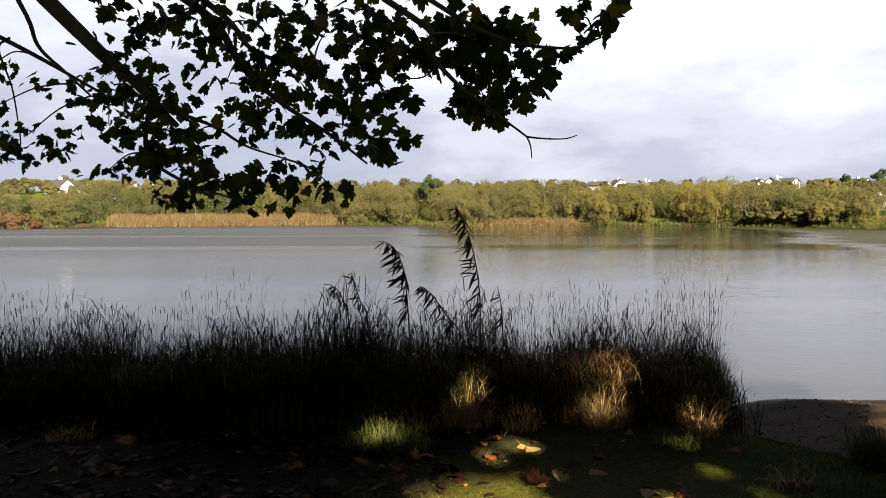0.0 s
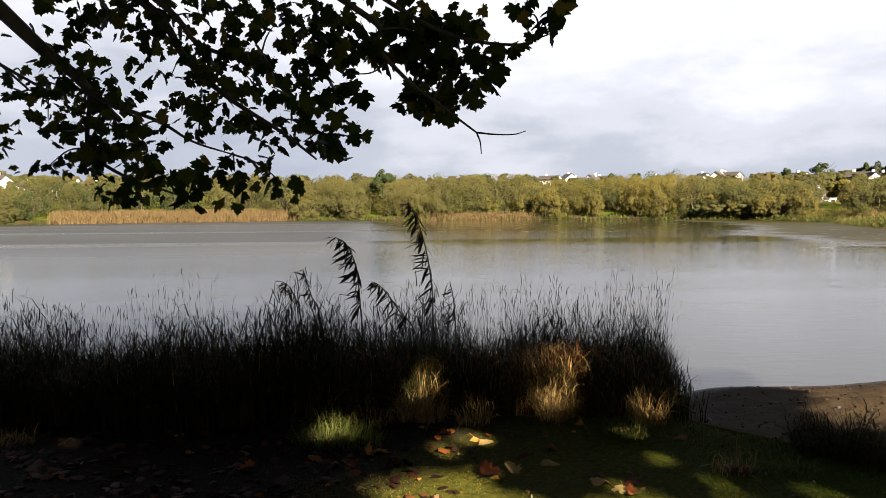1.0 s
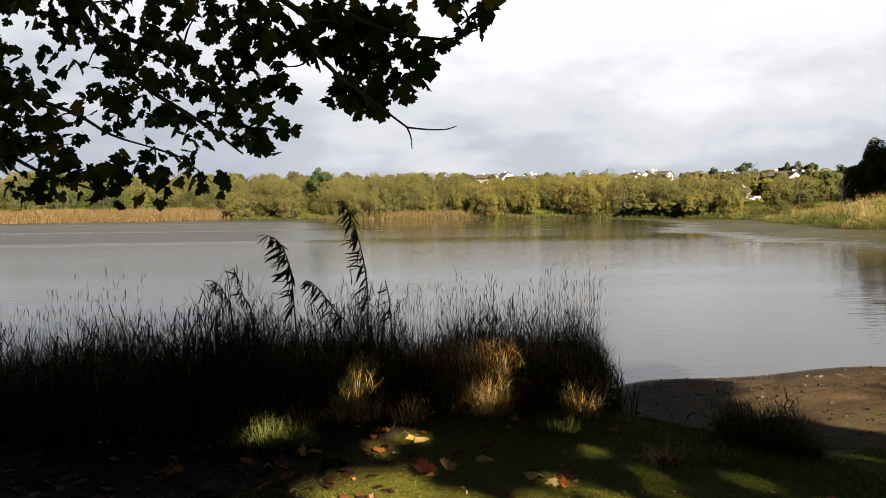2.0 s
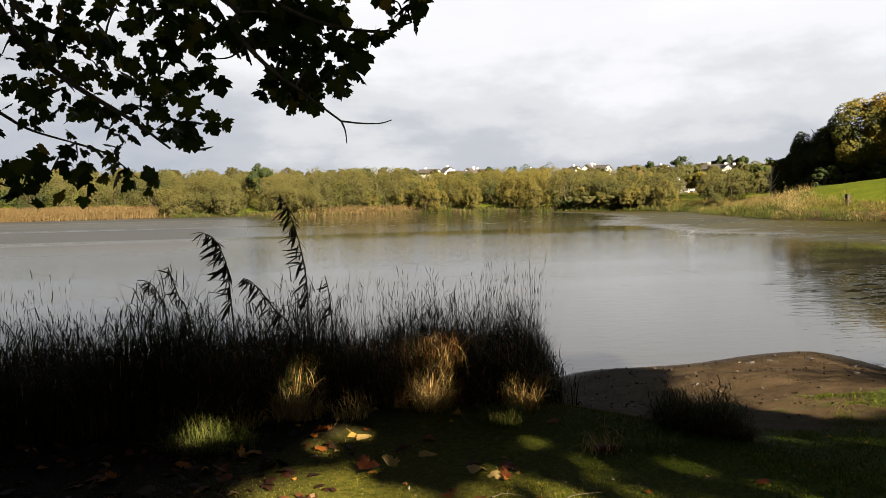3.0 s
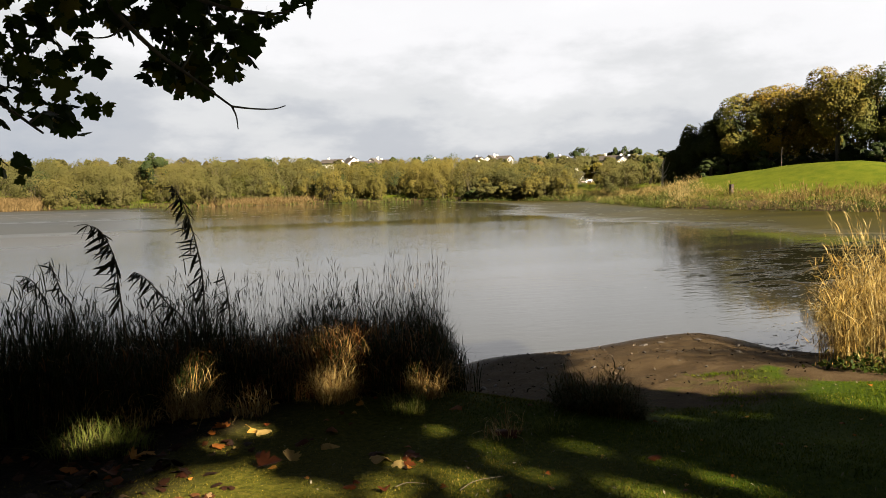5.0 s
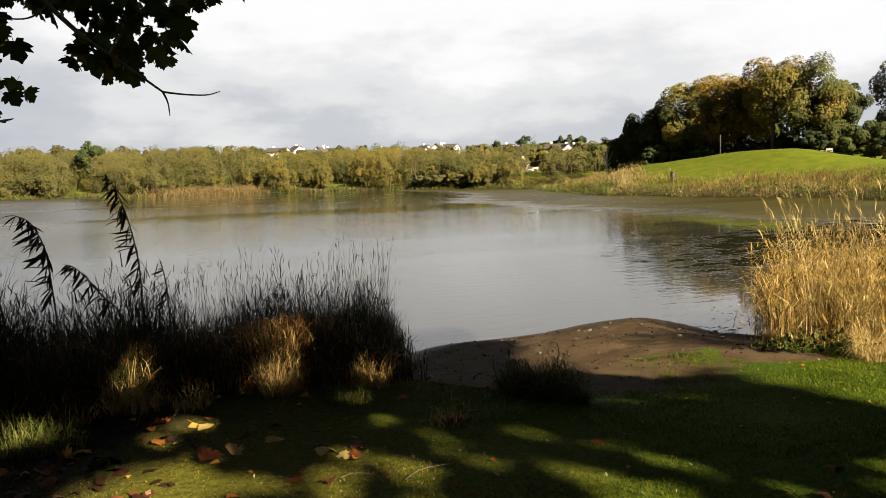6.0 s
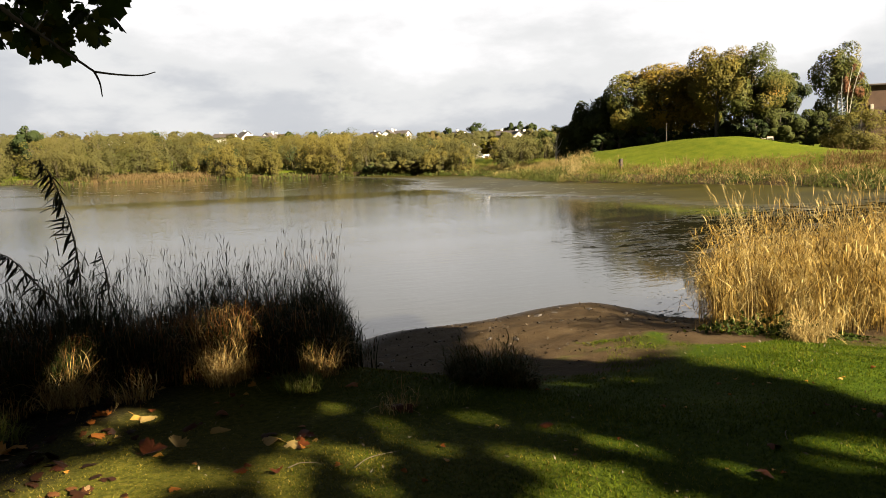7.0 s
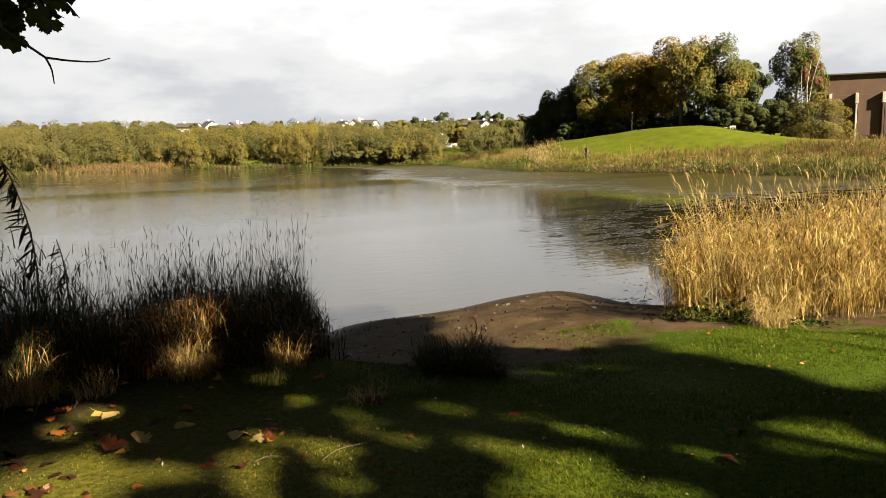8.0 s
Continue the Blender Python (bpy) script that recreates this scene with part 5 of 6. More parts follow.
    tuft("straw_tuft", (7.05, 5.04), 800, 0.50, 0.2, PALEREED, "bleached straw tuft at the foot of the golden reeds", 66, (0.1, 0.6))


def tall_plants():
    """Arching shoots with hanging lance-shaped leaves."""
    rng = np.random.default_rng(41)
    rows = [("tall shoot with stiff dark leaves nodding above the sedge", [(0.30, 6.85, -0.2), (0.30, 6.85, 0.53), (0.31, 6.85, 0.89), (0.28, 6.85, 1.22), (0.22, 6.85, 1.50), (0.15, 6.85, 1.71), (0.09, 6.85, 1.82)], 78, 0.165),
            ("bent shoot with stiff dark leaves above the sedge", [(-0.34, 6.85, -0.2), (-0.35, 6.85, 0.56), (-0.37, 6.85, 0.92), (-0.39, 6.85, 1.17), (-0.43, 6.85, 1.32), (-0.50, 6.85, 1.45), (-0.59, 6.85, 1.50)], 66, 0.17),
            ("leaning dark shoot low over the sedge", [(0.22, 6.85, -0.2), (0.15, 6.85, 0.56), (0.0, 6.85, 0.80), (-0.11, 6.85, 0.96), (-0.19, 6.85, 1.05), (-0.25, 6.85, 1.08)], 48, 0.15),
            ("slender dark shoot with fine leaves in the sedge", [(-0.70, 6.85, -0.2), (-0.74, 6.85, 0.74), (-0.81, 6.85, 0.94), (-0.86, 6.85, 1.11), (-0.89, 6.85, 1.21)], 36, 0.10),
            ("slender dark shoot drooping at the tip", [(-0.88, 6.85, -0.2), (-0.92, 6.85, 0.75), (-0.97, 6.85, 0.95), (-1.03, 6.85, 1.06), (-1.10, 6.85, 1.10)], 32, 0.10),
            ("small dark shoot with upright leaves in the sedge", [(0.55, 6.85, -0.2), (0.52, 6.85, 0.67), (0.50, 6.85, 0.93), (0.47, 6.85, 1.08)], 22, 0.11)]
    for label, path, n, size in rows:
        z = float(land(np.array([path[0][0]]), np.array([path[0][1]]))[0])
        o = Vector((path[0][0], path[0][1], z))
        top = empty("tall_shoot", o)
        line = [p - o for p in curve_points(path, 8)]
        v, f = tube(line, np.linspace(0.009, 0.003, len(line)), 6)
        put("stem", mesh_of("stem", v, f, True), DARKSTEM, top)
        for k in range(n):
            s = 0.30 + 0.70 * (k + rng.random()) / n
            i = min(len(line) - 2, int(s * (len(line) - 1)))
            p = line[i].lerp(line[i + 1], s * (len(line) - 1) - i)
            lf = put("leaf", LANCE[int(rng.integers(0, 3))], SHOOTLEAF, top)
            lf.location = p
            # the wind holds most leaves to one side
            lee = rng.random() < 0.76
            lf.rotation_euler = (rng.normal() * 0.6, radians(rng.normal(30, 26) if lee else rng.normal(62, 16)), (math.pi if lee else 0.0) + rng.normal() * 0.75)
            g = size * rng.uniform(0.5, 1.12) * (1.0 if lee else 0.75) * (1.15 - 0.45 * max(0.0, s - 0.8) / 0.2)
            lf.scale = (g, g * 0.78, g)
        tagged(top, label, "plant", "tall shoots in the sedge")


def lance_mesh(bend):
    rows, verts, faces = 6, [], []
    for i in range(rows + 1):
        s = i / rows
        w = 0.10 * math.sin(math.pi * min(1, s * 0.92 + 0.06)) ** 0.8
        verts += [(s, -w, -bend * s * s + 0.02), (s, 0, -bend * s * s), (s, w, -bend * s * s + 0.02)]
    for i in range(rows):
        for k in (0, 1):
            a = i * 3 + k
            faces.append((a, a + 1, a + 4, a + 3))
    return mesh_of("lance_leaf", np.array(verts), np.array(faces), True)


LANCE = [lance_mesh(b) for b in (0.04, 0.14, 0.28)]
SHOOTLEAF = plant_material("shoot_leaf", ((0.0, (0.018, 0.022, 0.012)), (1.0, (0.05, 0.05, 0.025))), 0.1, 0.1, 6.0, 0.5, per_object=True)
DARKSTEM = solid_material("dark_stem", ((0.3, (0.03, 0.025, 0.018)), (0.7, (0.07, 0.055, 0.035))), 8, 0.8, 0.2, 40)


def lawn_blades():
    rng = np.random.default_rng(51)
    n = 300000
    x, y = rng.uniform(-3.2, 9.5, n), 1.9 + 4.6 * rng.uniform(0, 1, n) ** 1.25
    d = shore_distance(x, y)
    z = land(x, y, d)
    rag = 0.10 * np.sin(x * 2.6) * np.sin(y * 2.1 + 1) + 0.06 * np.sin(x * 6.1 + y * 4.0)
    k = (z + rag * (x > 2.2) > -0.19 - 0.06 * (x < 2.2) - 0.10 * np.exp(-(((x - 5.25) / 0.62) ** 2 + ((y - 5.45) / 0.42) ** 2)) + rng.uniform(-0.06, 0.05, n)) & (rng.random(n) < 0.10 + 0.9 * smooth_step(-0.9, 0.35, x + 0.35 * np.sin(x * 3.3 + y * 2.1) + 0.25 * np.sin(y * 4.1)))
    k &= np.hypot((x - 6.38) / 0.62, (y - 5.62) / 0.54) > 1 + 0.12 * np.sin(x * 9) * np.sin(y * 11) + rng.normal(0, 0.05, n)
    k &= rng.random(n) < 1 - 0.85 * smooth_step(4.9, 5.9, y + 0.3 * np.sin(x * 2.7)) * smooth_step(2.4, 1.2, x)
    x, y, z = x[k], y[k], z[k]
    n = len(x)
    base = np.stack([x, y, z - 0.004], 1)
    h = rng.uniform(0.008, 0.026, n) * (1 + 0.35 * np.sin(x * 3.1) * np.sin(y * 2.7))
    h *= 0.6 + 0.4 * smooth_step(1.0, 3.0, x)
    az = rng.uniform(0, 2 * np.pi, n)
    go = np.stack([np.cos(az), np.sin(az), np.zeros(n)], 1)
    side = np.stack([-np.sin(az), np.cos(az), np.zeros(n)], 1) * (rng.uniform(0.004, 0.011, n) / 2)[:, None]
    tip = base + go * (h * rng.uniform(0.2, 1.5, n))[:, None]
    tip[:, 2] += h
    verts = np.stack([base - side, base + side, tip], 1).reshape(-1, 3)
    blade = verts.reshape(-1, 3, 3)
    worn = rng.random(n) < smooth_step(3.0, 1.2, x + 0.5 * np.sin(x * 2.3 + y * 3.1))
    for name, pick, mat, label in (("lawn_grass", ~worn, TURF, "short green lawn grass under and beyond the tree's shade"), ("worn_grass", worn, WORN, "thin yellowed grass on worn ground under the maple")):
        v = blade[pick].reshape(-1, 3)
        ob = put(name, mesh_of(name, v, np.arange(len(v)).reshape(-1, 3)), mat)
        tagged(ob, label, "grass", kind="stuff")


sedge_bed()
front_tufts()
reed_patch()
tall_plants()
lawn_blades()


def floating_weed():
    """Mats of pond weed and scraps that lie on the water."""
    rng = np.random.default_rng(14)
    x, y, sz = [], [], []
    for b0, b1, r0, r1, n, size in ((40, 50, 17, 30, 900, 0.035), (43, 56, 14, 24, 500, 0.03), (34, 42, 12.6, 13.6, 160, 0.03), (43, 46, 12.9, 13.6, 140, 0.035),
                                    (30, 44, 50, 80, 500, 0.22), (-10, 32, 75, 110, 600, 0.3), (-28, 0, 100, 125, 400, 0.4)):
        b, far = np.radians(rng.uniform(b0, b1, n)), rng.uniform(r0, r1, n)
        px, py = far * np.sin(b), far * np.cos(b)
        patch = np.sin(px * 0.9 + 2 * np.sin(py * 0.5)) * np.sin(py * 1.1 + px * 0.3)
        k = patch > rng.uniform(-0.5, 0.7, n)
        x.append(px[k])
        y.append(py[k])
        sz.append(size * rng.uniform(0.3, 1.3, int(k.sum())))
    x, y, sz = np.concatenate(x), np.concatenate(y), np.concatenate(sz)
    k = shore_distance(x, y) < -0.05
    x, y, sz = x[k], y[k], sz[k]
    n, sides = len(x), 7
    a = np.linspace(0, 2 * np.pi, sides, endpoint=False)[None] + rng.uniform(0, 1, (n, 1))
    rad = sz[:, None] * rng.uniform(0.25, 1.0, (n, sides))
    px, py = x[:, None] + rad * np.cos(a) * 2.2, y[:, None] + rad * np.sin(a)
    v = np.stack([px, py, np.full_like(px, -0.994)], 2).reshape(-1, 3)
    stuff("floating_weed", (v, np.arange(n * sides).reshape(-1, sides)), PONDWEED, "scattered dark mats of pond weed lying on the water", "pond weed")


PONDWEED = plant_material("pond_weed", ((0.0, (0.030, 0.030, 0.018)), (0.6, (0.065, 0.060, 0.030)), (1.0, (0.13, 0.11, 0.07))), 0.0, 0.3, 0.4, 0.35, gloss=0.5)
floating_weed()


# ---- maples ----
def maple_leaf_mesh(seed, name="leaf", curl=0.25):
    """A five-lobed leaf about one unit across, with a stalk, its tip along +y."""
    rng = random.Random(seed)
    half = [(0.03, -0.03), (0.18, -0.12), (0.36, -0.13), (0.32, 0.00), (0.48, 0.07), (0.60, 0.23), (0.47, 0.28), (0.52, 0.44), (0.38, 0.43), (0.26, 0.43), (0.32, 0.62), (0.23, 0.68), (0.12, 0.78)]
    ring = half + [(0.0, 0.90)] + [(-x, y) for x, y in half[::-1]]
    ring = [(x + rng.uniform(-0.025, 0.025), y + rng.uniform(-0.025, 0.025)) for x, y in ring]
    verts = [(0, 0.22, 0.03)]
    for x, y in ring:
        verts.append((x, y, -curl * abs(x) ** 1.4 - curl * 0.5 * max(0, y - 0.3) ** 2 + rng.uniform(-0.03, 0.03)))
    n = len(ring)
    faces = [(0, 1 + k, 1 + (k + 1) % n) for k in range(n)]
    b = len(verts)
    verts += [(-0.012, 0.02, 0.0), (0.012, 0.02, 0.0), (0.008, -0.32, 0.10), (-0.008, -0.32, 0.10)]
    faces += [(b, b + 1, b + 2), (b, b + 2, b + 3)]
    return mesh_of(name, np.array(verts), np.array(faces))


def mesh_arrays(me):
    v = np.empty(len(me.vertices) * 3, np.float32)
    me.vertices.foreach_get("co", v)
    return v.reshape(-1, 3), np.array([tuple(p.vertices) for p in me.polygons])


LEAF_ONE = [maple_leaf_mesh(k, "leaf", c) for k, c in enumerate((0.15, 0.3, 0.5, 0.7))]
for me in LEAF_ONE:
    me.materials.append(MAPLE_ONE)
LEAF_SHAPES = [mesh_arrays(me) for me in LEAF_ONE]


def hang(rng):
    """A turn for a hanging leaf: the tip down and out, the blade tilted at random."""
    return Euler((radians(rng.normal(-55, 30)), radians(rng.normal(0, 30)), rng.uniform(0, 2 * math.pi))).to_matrix()


# where sunlight comes through the crowns to the ground: both ends and half width of each fleck
GAPS = [(0.50, 5.56, 0.59, 5.43, 0.10), (0.31, 5.30, 0.37, 5.22, 0.10), (0.04, 4.47, 0.38, 4.69, 0.21), (0.17, 4.24, 0.38, 4.34, 0.26), (0.62, 4.39, 0.70, 4.22, 0.08)]
GAPS += [(0.84, 4.29, 0.88, 4.20, 0.06), (1.41, 4.58, 1.73, 4.01, 0.09), (1.73, 4.13, 1.50, 3.43, 0.08), (1.28, 4.30, 1.08, 3.68, 0.09), (1.06, 3.93, 1.21, 3.61, 0.06)]
GAPS += [(2.04, 4.62, 2.12, 3.92, 0.065), (1.83, 5.01, 1.95, 4.86, 0.06), (1.68, 5.53, 1.80, 5.56, 0.06), (2.46, 3.75, 2.66, 3.20, 0.09), (2.62, 3.09, 2.92, 2.60, 0.12)]
GAPS += [(2.83, 4.04, 2.94, 3.81, 0.05), (3.06, 3.62, 3.17, 3.18, 0.035), (3.37, 3.03, 3.43, 2.68, 0.04), (4.08, 2.95, 4.22, 2.28, 0.05), (4.24, 2.83, 4.37, 2.36, 0.03), (3.88, 2.68, 4.03, 2.42, 0.035)]
GAPS += [(4.04, 4.84, 4.07, 4.58, 0.03), (4.52, 4.64, 4.49, 4.17, 0.02), (4.46, 3.68, 4.51, 3.47, 0.03), (2.62, 4.39, 2.64, 4.20, 0.05), (2.36, 3.05, 2.50, 2.82, 0.14)]
GAPS += [(-0.62, 5.80, -0.36, 5.70, 0.11), (1.64, 5.08, 1.72, 4.98, 0.03), (2.79, 3.19, 2.89, 3.07, 0.03)]
# flecks that fall on the tufts before the sedge
GAPS += [(1.17, 6.13, 1.08, 6.37, 0.095), (1.04, 6.65, 0.86, 7.15, 0.12), (1.94, 5.95, 1.80, 6.3, 0.09), (0.05, 6.65, -0.10, 7.0, 0.08), (0.52, 6.1, 0.46, 6.2, 0.02), (-2.5, 5.7, -2.4, 5.7, 0.02)]
# the outer line of the shade, from the near lawn to the water
SHADE_Y = (2.0, 2.83, 3.14, 3.72, 4.48, 4.9, 5.11, 5.2, 5.5, 5.63, 5.92, 6.26, 6.64, 7.16, 7.64, 8.12, 10.0)
SHADE_X = (5.3, 5.24, 5.17, 5.34, 5.21, 5.52, 5.60, 5.1, 4.92, 4.72, 4.75, 4.6, 4.95, 5.19, 5.55, 6.05, 6.4)


def shade_crown(root, left):
    """Leaves in clumps, high up towards the sun, whose shade covers the lawn but for the flecks."""
    rng = np.random.default_rng(9)
    lean = np.array([SUN_TO.x / SUN_TO.z, SUN_TO.y / SUN_TO.z])
    n = 98000
    g = np.stack([rng.uniform(-4.5, 6.4, n), rng.uniform(1.2, 10.2, n)], 1)
    size = rng.uniform(0.10, 0.18, n)
    m = 26000
    wide = np.stack([rng.normal(-4, 4.5, m), rng.normal(3.5, 4.2, m)], 1)
    out = (wide[:, 0] < -4.3) | (wide[:, 1] < 1.4)
    g, size = np.concatenate([g, wide[out]]), np.concatenate([size, rng.uniform(0.24, 0.36, int(out.sum()))])
    warp = g + 0.06 * np.stack([np.sin(g[:, 1] * 9 + 2 * np.sin(g[:, 0] * 7)), np.sin(g[:, 0] * 10 + 2 * np.sin(g[:, 1] * 6))], 1)
    keep = warp[:, 0] < np.interp(warp[:, 1], SHADE_Y, SHADE_X) - 0.06
    for ax, ay, bx, by, w in GAPS:
        d = np.array([bx - ax, by - ay])
        s = np.clip(((warp - (ax, ay)) @ d) / (d @ d), 0, 1)
        keep &= np.hypot(*(warp - (ax, ay) - s[:, None] * d).T) > w + (0.055 if ax < 1.0 or ax > 2.5 else 0.035)
    # stray leaves dapple the flecks
    keep |= (rng.random(len(g)) < 0.012) & (warp[:, 0] < np.interp(warp[:, 1], SHADE_Y, SHADE_X) - 0.3) & (warp[:, 1] < 5.3)
    cell = np.clip(np.floor(g / 0.55).astype(int) + 60, 0, 199)
    high = rng.uniform(4.8, 9.0, (200, 200))[cell[:, 0], cell[:, 1]]
    h = high + rng.normal(0, 0.22, len(g))
    c = np.concatenate([g + lean * h[:, None], h[:, None]], 1)
    mine = (g[:, 0] + lean[0] * high < 0.5) == left
    c, size = c[keep & mine], size[keep & mine]
    v, f = cards(rng, c, size, 1.15)
    return mesh_of("crown", v - np.array(root), f)


def maple_near():
    rng = np.random.default_rng(3)
    root = Vector((-4.6, 1.9, 0.0))
    top = empty("maple_tree", root)
    # trunk
    line = curve_points([(0, 0, -0.1), (0.05, 0, 1.6), (-0.05, 0.05, 3.2), (0.1, -0.3, 5.6), (0.1, -0.8, 8.4)], 5)
    v, f = tube(line, np.linspace(0.34, 0.08, len(line)), 14)
    put("trunk", mesh_of("trunk", v, f, True), BARK, top, "dark ridged bark")
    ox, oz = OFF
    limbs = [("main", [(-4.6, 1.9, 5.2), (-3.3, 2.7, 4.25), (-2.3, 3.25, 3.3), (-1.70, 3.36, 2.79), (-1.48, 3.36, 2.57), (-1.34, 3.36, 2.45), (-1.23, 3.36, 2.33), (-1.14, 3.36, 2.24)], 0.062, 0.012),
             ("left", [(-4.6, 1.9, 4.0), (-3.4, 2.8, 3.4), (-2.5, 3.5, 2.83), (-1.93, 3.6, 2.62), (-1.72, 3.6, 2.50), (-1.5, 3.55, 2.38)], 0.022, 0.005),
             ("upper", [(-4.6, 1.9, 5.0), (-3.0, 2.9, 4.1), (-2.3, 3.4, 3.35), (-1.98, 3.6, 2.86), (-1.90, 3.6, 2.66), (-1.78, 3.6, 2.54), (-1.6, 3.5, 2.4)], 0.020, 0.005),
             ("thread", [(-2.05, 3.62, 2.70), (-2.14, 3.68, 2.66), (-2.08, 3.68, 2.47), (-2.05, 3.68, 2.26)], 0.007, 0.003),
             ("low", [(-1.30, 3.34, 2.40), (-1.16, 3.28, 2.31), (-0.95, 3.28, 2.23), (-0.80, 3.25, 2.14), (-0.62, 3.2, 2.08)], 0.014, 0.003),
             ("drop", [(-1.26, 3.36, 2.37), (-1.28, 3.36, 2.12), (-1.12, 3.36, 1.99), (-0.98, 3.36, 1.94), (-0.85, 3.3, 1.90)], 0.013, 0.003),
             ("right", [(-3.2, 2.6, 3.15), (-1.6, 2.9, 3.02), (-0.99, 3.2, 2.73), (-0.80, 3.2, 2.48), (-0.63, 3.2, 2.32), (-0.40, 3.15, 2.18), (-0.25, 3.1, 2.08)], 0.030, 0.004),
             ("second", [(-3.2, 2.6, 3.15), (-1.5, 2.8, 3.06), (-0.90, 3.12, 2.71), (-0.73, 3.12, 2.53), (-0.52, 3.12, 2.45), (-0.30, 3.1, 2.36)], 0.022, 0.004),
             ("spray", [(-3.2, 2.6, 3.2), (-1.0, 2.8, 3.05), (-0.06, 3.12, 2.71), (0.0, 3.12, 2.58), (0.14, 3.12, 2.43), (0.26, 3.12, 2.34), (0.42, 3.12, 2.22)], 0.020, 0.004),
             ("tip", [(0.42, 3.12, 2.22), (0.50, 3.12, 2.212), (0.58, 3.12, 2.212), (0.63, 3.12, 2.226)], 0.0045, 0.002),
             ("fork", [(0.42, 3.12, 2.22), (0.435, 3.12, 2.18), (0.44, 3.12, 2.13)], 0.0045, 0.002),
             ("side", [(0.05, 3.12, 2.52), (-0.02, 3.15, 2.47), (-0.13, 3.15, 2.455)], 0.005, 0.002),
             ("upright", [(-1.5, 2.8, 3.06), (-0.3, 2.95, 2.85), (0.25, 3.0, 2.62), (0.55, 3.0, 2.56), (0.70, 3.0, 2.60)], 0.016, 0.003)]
    def hoist(x):
        """The sprays nearer the trunk hang higher, the tip lower."""
        return 0.06 * float(smooth_step(0.1, -0.6, x)) - 0.015

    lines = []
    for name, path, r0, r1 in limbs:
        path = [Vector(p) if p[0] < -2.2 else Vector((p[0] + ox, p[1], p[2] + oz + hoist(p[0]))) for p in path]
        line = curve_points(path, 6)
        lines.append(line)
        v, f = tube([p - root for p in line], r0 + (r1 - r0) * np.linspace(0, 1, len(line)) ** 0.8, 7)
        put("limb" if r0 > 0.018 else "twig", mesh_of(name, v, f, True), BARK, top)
    every = [p for line in lines for p in line]
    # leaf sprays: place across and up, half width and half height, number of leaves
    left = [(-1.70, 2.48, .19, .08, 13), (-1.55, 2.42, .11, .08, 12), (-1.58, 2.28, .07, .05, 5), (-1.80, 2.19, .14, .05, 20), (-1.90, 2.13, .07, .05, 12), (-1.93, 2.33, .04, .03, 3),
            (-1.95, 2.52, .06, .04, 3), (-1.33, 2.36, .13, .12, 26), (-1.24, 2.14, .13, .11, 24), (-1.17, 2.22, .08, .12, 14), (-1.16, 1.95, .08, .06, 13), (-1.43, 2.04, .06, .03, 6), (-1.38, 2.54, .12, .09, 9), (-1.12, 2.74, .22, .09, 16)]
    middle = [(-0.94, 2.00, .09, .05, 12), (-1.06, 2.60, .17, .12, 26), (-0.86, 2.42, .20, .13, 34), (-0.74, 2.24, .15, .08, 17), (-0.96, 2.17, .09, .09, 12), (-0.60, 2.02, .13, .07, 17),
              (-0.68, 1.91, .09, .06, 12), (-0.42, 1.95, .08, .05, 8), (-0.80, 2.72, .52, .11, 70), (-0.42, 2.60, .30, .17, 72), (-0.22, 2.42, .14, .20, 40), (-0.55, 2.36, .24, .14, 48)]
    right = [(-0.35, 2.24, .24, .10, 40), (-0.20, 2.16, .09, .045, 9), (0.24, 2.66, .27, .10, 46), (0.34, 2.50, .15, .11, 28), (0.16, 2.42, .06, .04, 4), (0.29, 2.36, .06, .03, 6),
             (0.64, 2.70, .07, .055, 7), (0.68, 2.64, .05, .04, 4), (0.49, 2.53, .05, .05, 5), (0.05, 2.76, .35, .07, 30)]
    leaf_at = []
    tw = []
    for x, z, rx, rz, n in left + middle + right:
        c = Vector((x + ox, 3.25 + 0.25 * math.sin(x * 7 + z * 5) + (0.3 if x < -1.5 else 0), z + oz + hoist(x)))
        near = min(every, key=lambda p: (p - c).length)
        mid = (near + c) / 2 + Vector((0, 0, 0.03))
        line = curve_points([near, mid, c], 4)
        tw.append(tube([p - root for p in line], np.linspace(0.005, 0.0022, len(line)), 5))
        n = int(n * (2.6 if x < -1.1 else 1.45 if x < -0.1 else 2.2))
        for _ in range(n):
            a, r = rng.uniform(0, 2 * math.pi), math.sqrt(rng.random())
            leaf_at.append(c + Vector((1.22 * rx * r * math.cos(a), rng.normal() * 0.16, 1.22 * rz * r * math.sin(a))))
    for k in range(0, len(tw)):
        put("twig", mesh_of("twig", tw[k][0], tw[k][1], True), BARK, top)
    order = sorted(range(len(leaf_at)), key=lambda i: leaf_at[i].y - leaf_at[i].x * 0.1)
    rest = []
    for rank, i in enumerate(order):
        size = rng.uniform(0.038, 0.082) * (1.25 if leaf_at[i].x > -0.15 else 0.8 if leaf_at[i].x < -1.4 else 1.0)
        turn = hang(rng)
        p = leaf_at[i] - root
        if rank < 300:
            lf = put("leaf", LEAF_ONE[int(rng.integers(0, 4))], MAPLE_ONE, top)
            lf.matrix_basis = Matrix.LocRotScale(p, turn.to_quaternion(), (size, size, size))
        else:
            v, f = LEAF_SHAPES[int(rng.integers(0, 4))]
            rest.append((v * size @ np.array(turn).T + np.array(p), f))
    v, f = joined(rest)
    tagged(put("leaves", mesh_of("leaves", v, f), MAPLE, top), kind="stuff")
    put("crown", shade_crown(root, True), MAPLE, top)["kind"] = "stuff"
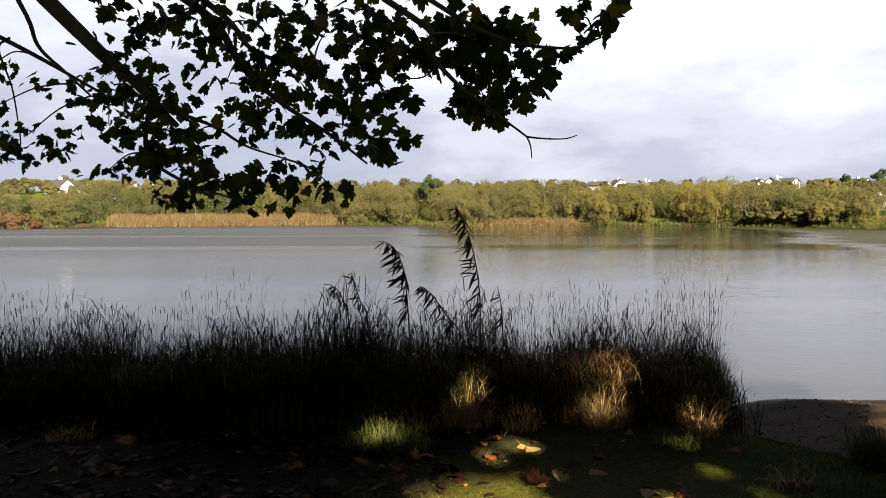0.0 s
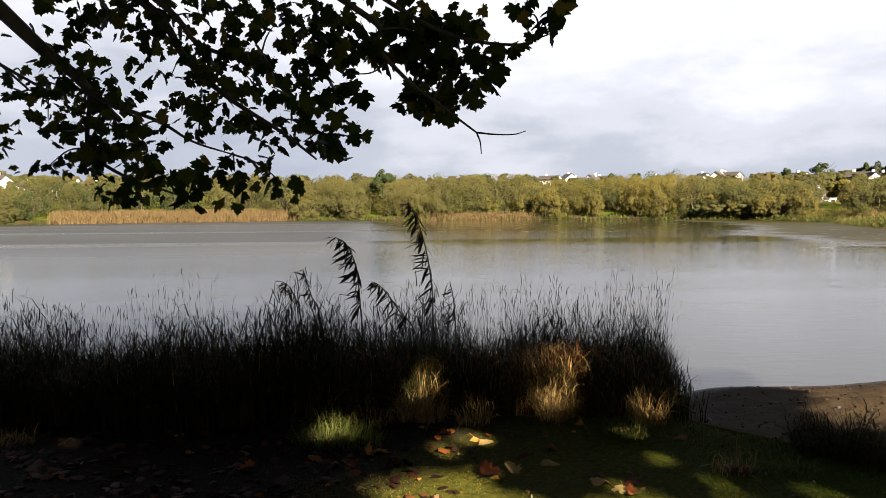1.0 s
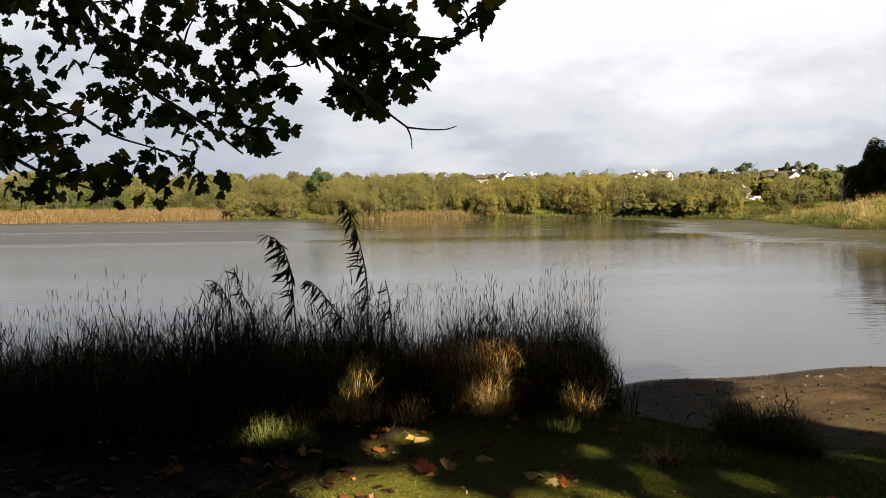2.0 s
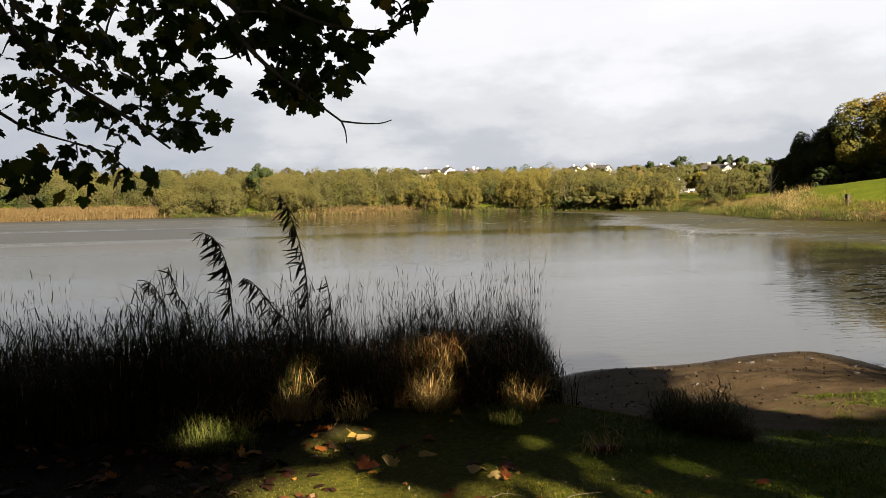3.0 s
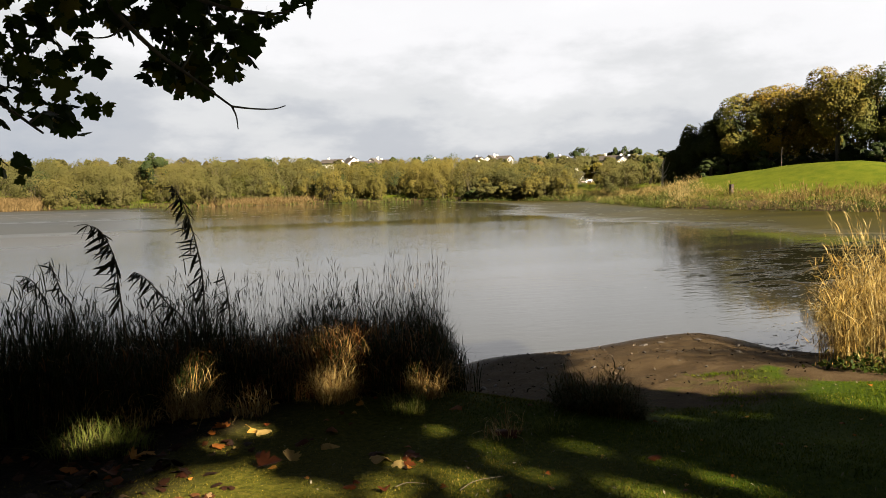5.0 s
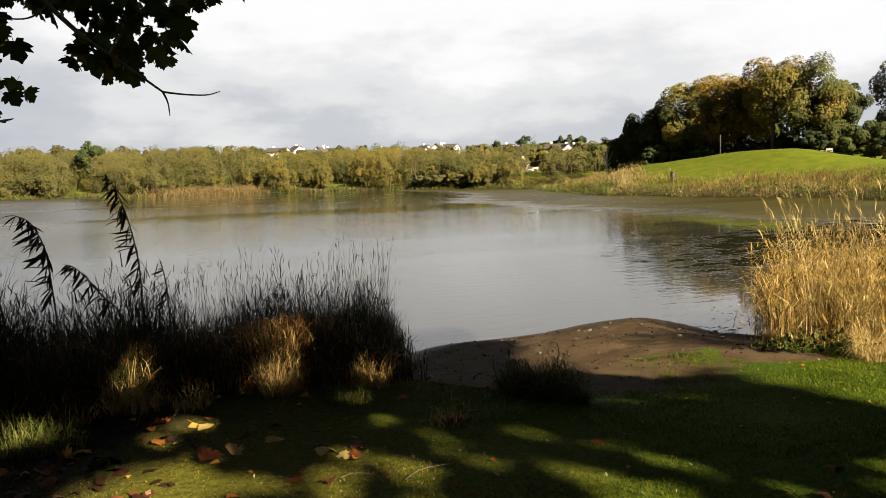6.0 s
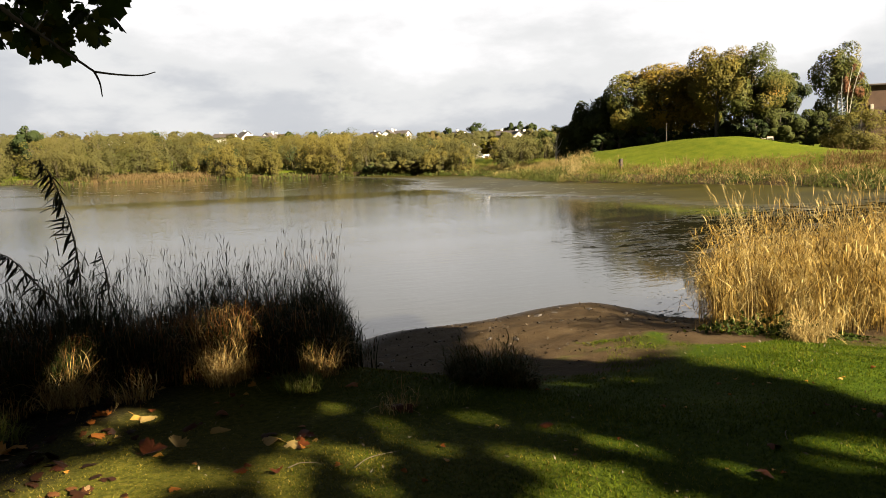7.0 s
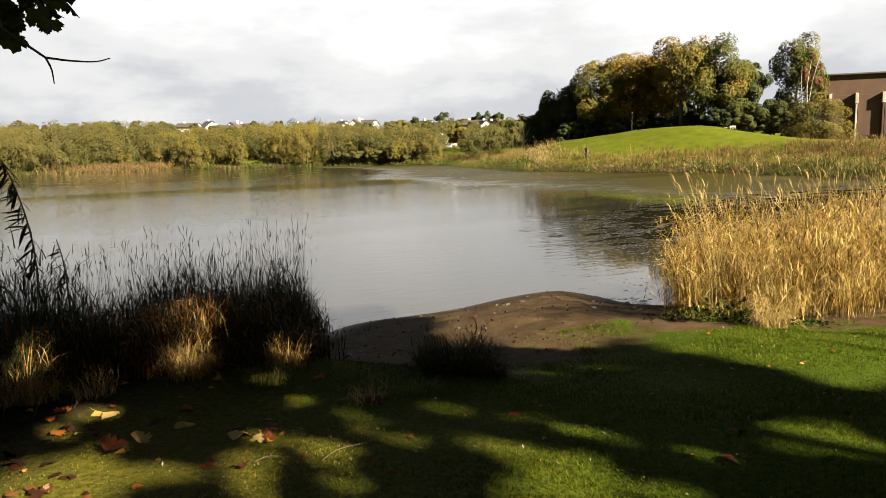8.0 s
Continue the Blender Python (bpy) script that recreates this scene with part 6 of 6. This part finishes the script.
    # unseen roof of leaves, added to keep skylight off the lawn
    hub = np.stack([rng.uniform(-8, 6, 420), rng.uniform(-1.0, 4.4, 420), rng.uniform(5.2, 8.4, 420)], 1)
    pts = hub[rng.integers(0, 420, 13000)] + rng.normal(0, 0.28, (13000, 3))
    v, f = cards(rng, pts[pts[:, 1] > -1.3], rng.uniform(0.2, 0.34, int((pts[:, 1] > -1.3).sum())), 1.15)
    tagged(put("canopy", mesh_of("canopy", v - np.array(root), f), MAPLE, top), kind="stuff")
    tagged(top, "spreading maple with low leafy branches hanging over the lawn", "tree")


def maple_behind():
    rng = np.random.default_rng(4)
    at = Vector((10.5, -9.0, 0))
    top = empty("shade_maple", at)
    line = curve_points([(0, 0, -0.1), (0.1, 0, 2.5), (0, 0.2, 5.0), (0.2, 0.3, 9.5)], 5)
    pieces = [tube(line, np.linspace(0.4, 0.08, len(line)), 12)]
    for k in range(9):
        a, s = k * 0.75, 2.8 + 0.55 * k
        en = Vector((4.2 * math.cos(a), 3.6 * math.sin(a), s + 2.2))
        ln = curve_points([(0.05, 0.1, s), en * 0.5 + Vector((0, 0, s * 0.42)), en], 4)
        pieces.append(tube(ln, np.linspace(0.13, 0.02, len(ln)), 7))
    v, f = joined(pieces)
    put("trunk", mesh_of("trunk", v, f, True), BARK, top)
    put("crown", shade_crown(at, False), MAPLE, top)["kind"] = "stuff"
    tagged(top, "broad maple whose crown shades the lawn", "tree")


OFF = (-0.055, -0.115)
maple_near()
maple_behind()


# ---- fallen leaves, stones ----
def fallen_leaves():
    rng = np.random.default_rng(61)
    shapes = [maple_leaf_mesh(20 + k, "fallen_leaf", c) for k, c in enumerate((0.6, 1.0, 1.5, -0.7))]
    for me in shapes:
        me.materials.append(FALLEN)
    spots = [(2.32, 4.69, .20), (1.32, 4.58, .18), (1.30, 4.70, .15), (1.50, 4.58, .12), (1.42, 4.52, .14), (2.16, 5.43, .11), (0.55, 4.69, .15), (0.60, 4.84, .15), (0.75, 4.74, .12), (1.00, 4.99, .15),
             (0.28, 5.23, .14), (0.34, 5.27, .11), (0.39, 5.55, .13), (0.56, 5.44, .16), (0.60, 5.38, .14), (-1.11, 5.02, .17), (-1.0, 5.0, .12), (-0.27, 4.82, .15), (-0.23, 5.20, .13), (-0.14, 5.31, .14),
             (-0.56, 5.19, .12), (-0.36, 5.45, .13), (2.95, 3.92, .10), (3.82, 2.89, .12), (3.52, 2.70, .11), (1.83, 3.74, .06), (0.90, 5.12, .14), (1.12, 5.29, .12), (-0.35, 5.0, .11), (4.87, 2.92, .09)]
    for _ in range(80):
        spots.append((rng.uniform(-3.6, 1.6), rng.uniform(3.8, 6.0), rng.uniform(0.035, 0.08)))
    for _ in range(45):
        spots.append((rng.uniform(1.5, 6.0), rng.uniform(2.4, 5.4), rng.uniform(0.02, 0.05)))
    for x, y, s in spots:
        z = float(land(np.array([x]), np.array([y]))[0])
        ob = put("fallen_leaf", shapes[int(rng.integers(0, 4))], FALLEN)
        ob.location = (x, y, z + 0.012 + s * 0.09)
        ob.rotation_euler = (rng.normal() * 0.2, rng.normal() * 0.2, rng.uniform(0, 6.28))
        ob.scale = (s, s, s)
        tagged(ob, "dry orange-brown maple leaf fallen on the grass", "leaf", "fallen leaves")


def clod_mesh(rng, name="stone"):
    """A lumpy low stone about one unit across."""
    bm = bmesh.new()
    bmesh.ops.create_icosphere(bm, subdivisions=2, radius=0.5)
    a = rng.uniform(0, 6, 3)
    for v in bm.verts:
        k = 1 + 0.22 * math.sin(v.co.x * 5 + a[0]) * math.sin(v.co.y * 6 + a[1]) + 0.15 * math.sin(v.co.z * 7 + a[2]) + rng.uniform(-0.06, 0.06)
        v.co = Vector((v.co.x * k * 1.2, v.co.y * k * 0.85, v.co.z * k * 0.5))
    me = bpy.data.meshes.new(name)
    bm.to_mesh(me)
    bm.free()
    me.materials.append(STONE)
    return me


def shore_stones():
    rng = np.random.default_rng(71)
    shapes = [clod_mesh(rng) for _ in range(5)]
    spots = [(6.75, 9.55, 0.12), (7.05, 9.5, 0.09), (7.6, 9.35, 0.08), (8.8, 9.0, 0.13), (9.1, 8.3, 0.16), (8.7, 8.0, 0.12)]
    for _ in range(70):
        spots.append((rng.uniform(3.0, 9.2), rng.uniform(6.2, 10.4), 0.025 + 0.07 * rng.random() ** 3))
    for x, y, s in spots:
        z = float(land(np.array([x]), np.array([y]))[0])
        if z > -0.2 or z < -1.05:
            continue
        ob = put("stone", shapes[int(rng.integers(0, 5))], STONE)
        ob.location, ob.rotation_euler = (x, y, z + s * 0.08), (rng.normal() * 0.2, rng.normal() * 0.2, rng.uniform(0, 6.28))
        ob.scale = (s, s, s)
        tagged(ob, "small brown stone half sunk in the mud", "stone", "stones on the mud")
    # crumbs of earth, straw and droppings
    n = 1200
    x, y = rng.uniform(2.8, 9.2, n), rng.uniform(5.6, 10.8, n)
    d = shore_distance(x, y)
    z = land(x, y, d)
    k = (z < -0.2) & (d > 0.05)
    p = np.stack([x[k], y[k], z[k] + 0.004], 1)
    stuff("mud_crumbs", cards(rng, p, rng.uniform(0.006, 0.03, len(p)), 1.8), CRUMBS, "crumbs of earth and straw strewn over the mud", "debris")


def litter():
    """Old leaves under the maple, pale scraps and twigs on the lawn."""
    rng = np.random.default_rng(72)
    pieces = []
    for _ in range(1500):
        x, y = rng.uniform(-5.5, 0.9), rng.uniform(3.2, 6.2)
        if rng.random() < smooth_step(-0.6, 0.9, x):
            continue
        v, f = LEAF_SHAPES[int(rng.integers(0, 4))]
        size = rng.uniform(0.04, 0.11)
        turn = Euler((rng.normal() * 0.35, rng.normal() * 0.35, rng.uniform(0, 6.28))).to_matrix()
        z = float(land(np.array([x]), np.array([y]), np.array([3.5]))[0])
        pieces.append((v * size @ np.array(turn).T + np.array([x, y, z + 0.012]), f))
    stuff("leaf_litter", pieces, LITTER, "dark mat of old maple leaves under the tree", "leaf litter")
    n = 420
    x, y = rng.uniform(0.6, 7.5, n), rng.uniform(2.0, 5.2, n)
    p = np.stack([x, y, land(x, y) + 0.03], 1)
    stuff("pale_scraps", cards(rng, p, rng.uniform(0.004, 0.013, n), 2.6), SCRAPS, "small pale scraps of leaf scattered on the lawn", "debris")
    for x, y, turn, long in ((1.75, 3.95, 0.3, 0.34), (1.35, 4.05, -0.2, 0.2), (2.75, 4.9, 0.9, 0.16), (4.0, 2.95, 0.7, 0.16), (3.0, 3.3, -0.5, 0.14), (0.9, 3.7, 1.2, 0.18)):
        z = float(land(np.array([x]), np.array([y]))[0])
        line = curve_points([(-long / 2, 0, 0.02), (-long * 0.1, long * 0.06, 0.035), (long / 2, -long * 0.02, 0.02)], 4)
        v, f = tube(line, np.linspace(0.003, 0.0012, len(line)), 5)
        ob = put("fallen_twig", mesh_of("fallen_twig", v, f, True), TWIGDRY)
        ob.location, ob.rotation_euler = (x, y, z), (0, 0, turn)
        tagged(ob, "thin dry twig lying on the grass", "twig", "twigs on the lawn")


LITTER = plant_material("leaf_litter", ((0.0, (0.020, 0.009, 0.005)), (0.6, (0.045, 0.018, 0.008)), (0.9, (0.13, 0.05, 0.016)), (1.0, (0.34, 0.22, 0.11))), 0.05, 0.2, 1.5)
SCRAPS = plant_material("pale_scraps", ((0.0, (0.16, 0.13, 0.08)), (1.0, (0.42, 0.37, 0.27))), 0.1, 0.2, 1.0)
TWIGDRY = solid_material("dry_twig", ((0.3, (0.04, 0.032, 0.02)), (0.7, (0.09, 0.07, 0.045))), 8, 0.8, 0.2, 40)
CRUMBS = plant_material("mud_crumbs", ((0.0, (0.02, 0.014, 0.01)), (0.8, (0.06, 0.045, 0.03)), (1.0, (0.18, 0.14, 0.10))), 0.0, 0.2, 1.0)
fallen_leaves()
shore_stones()
litter()
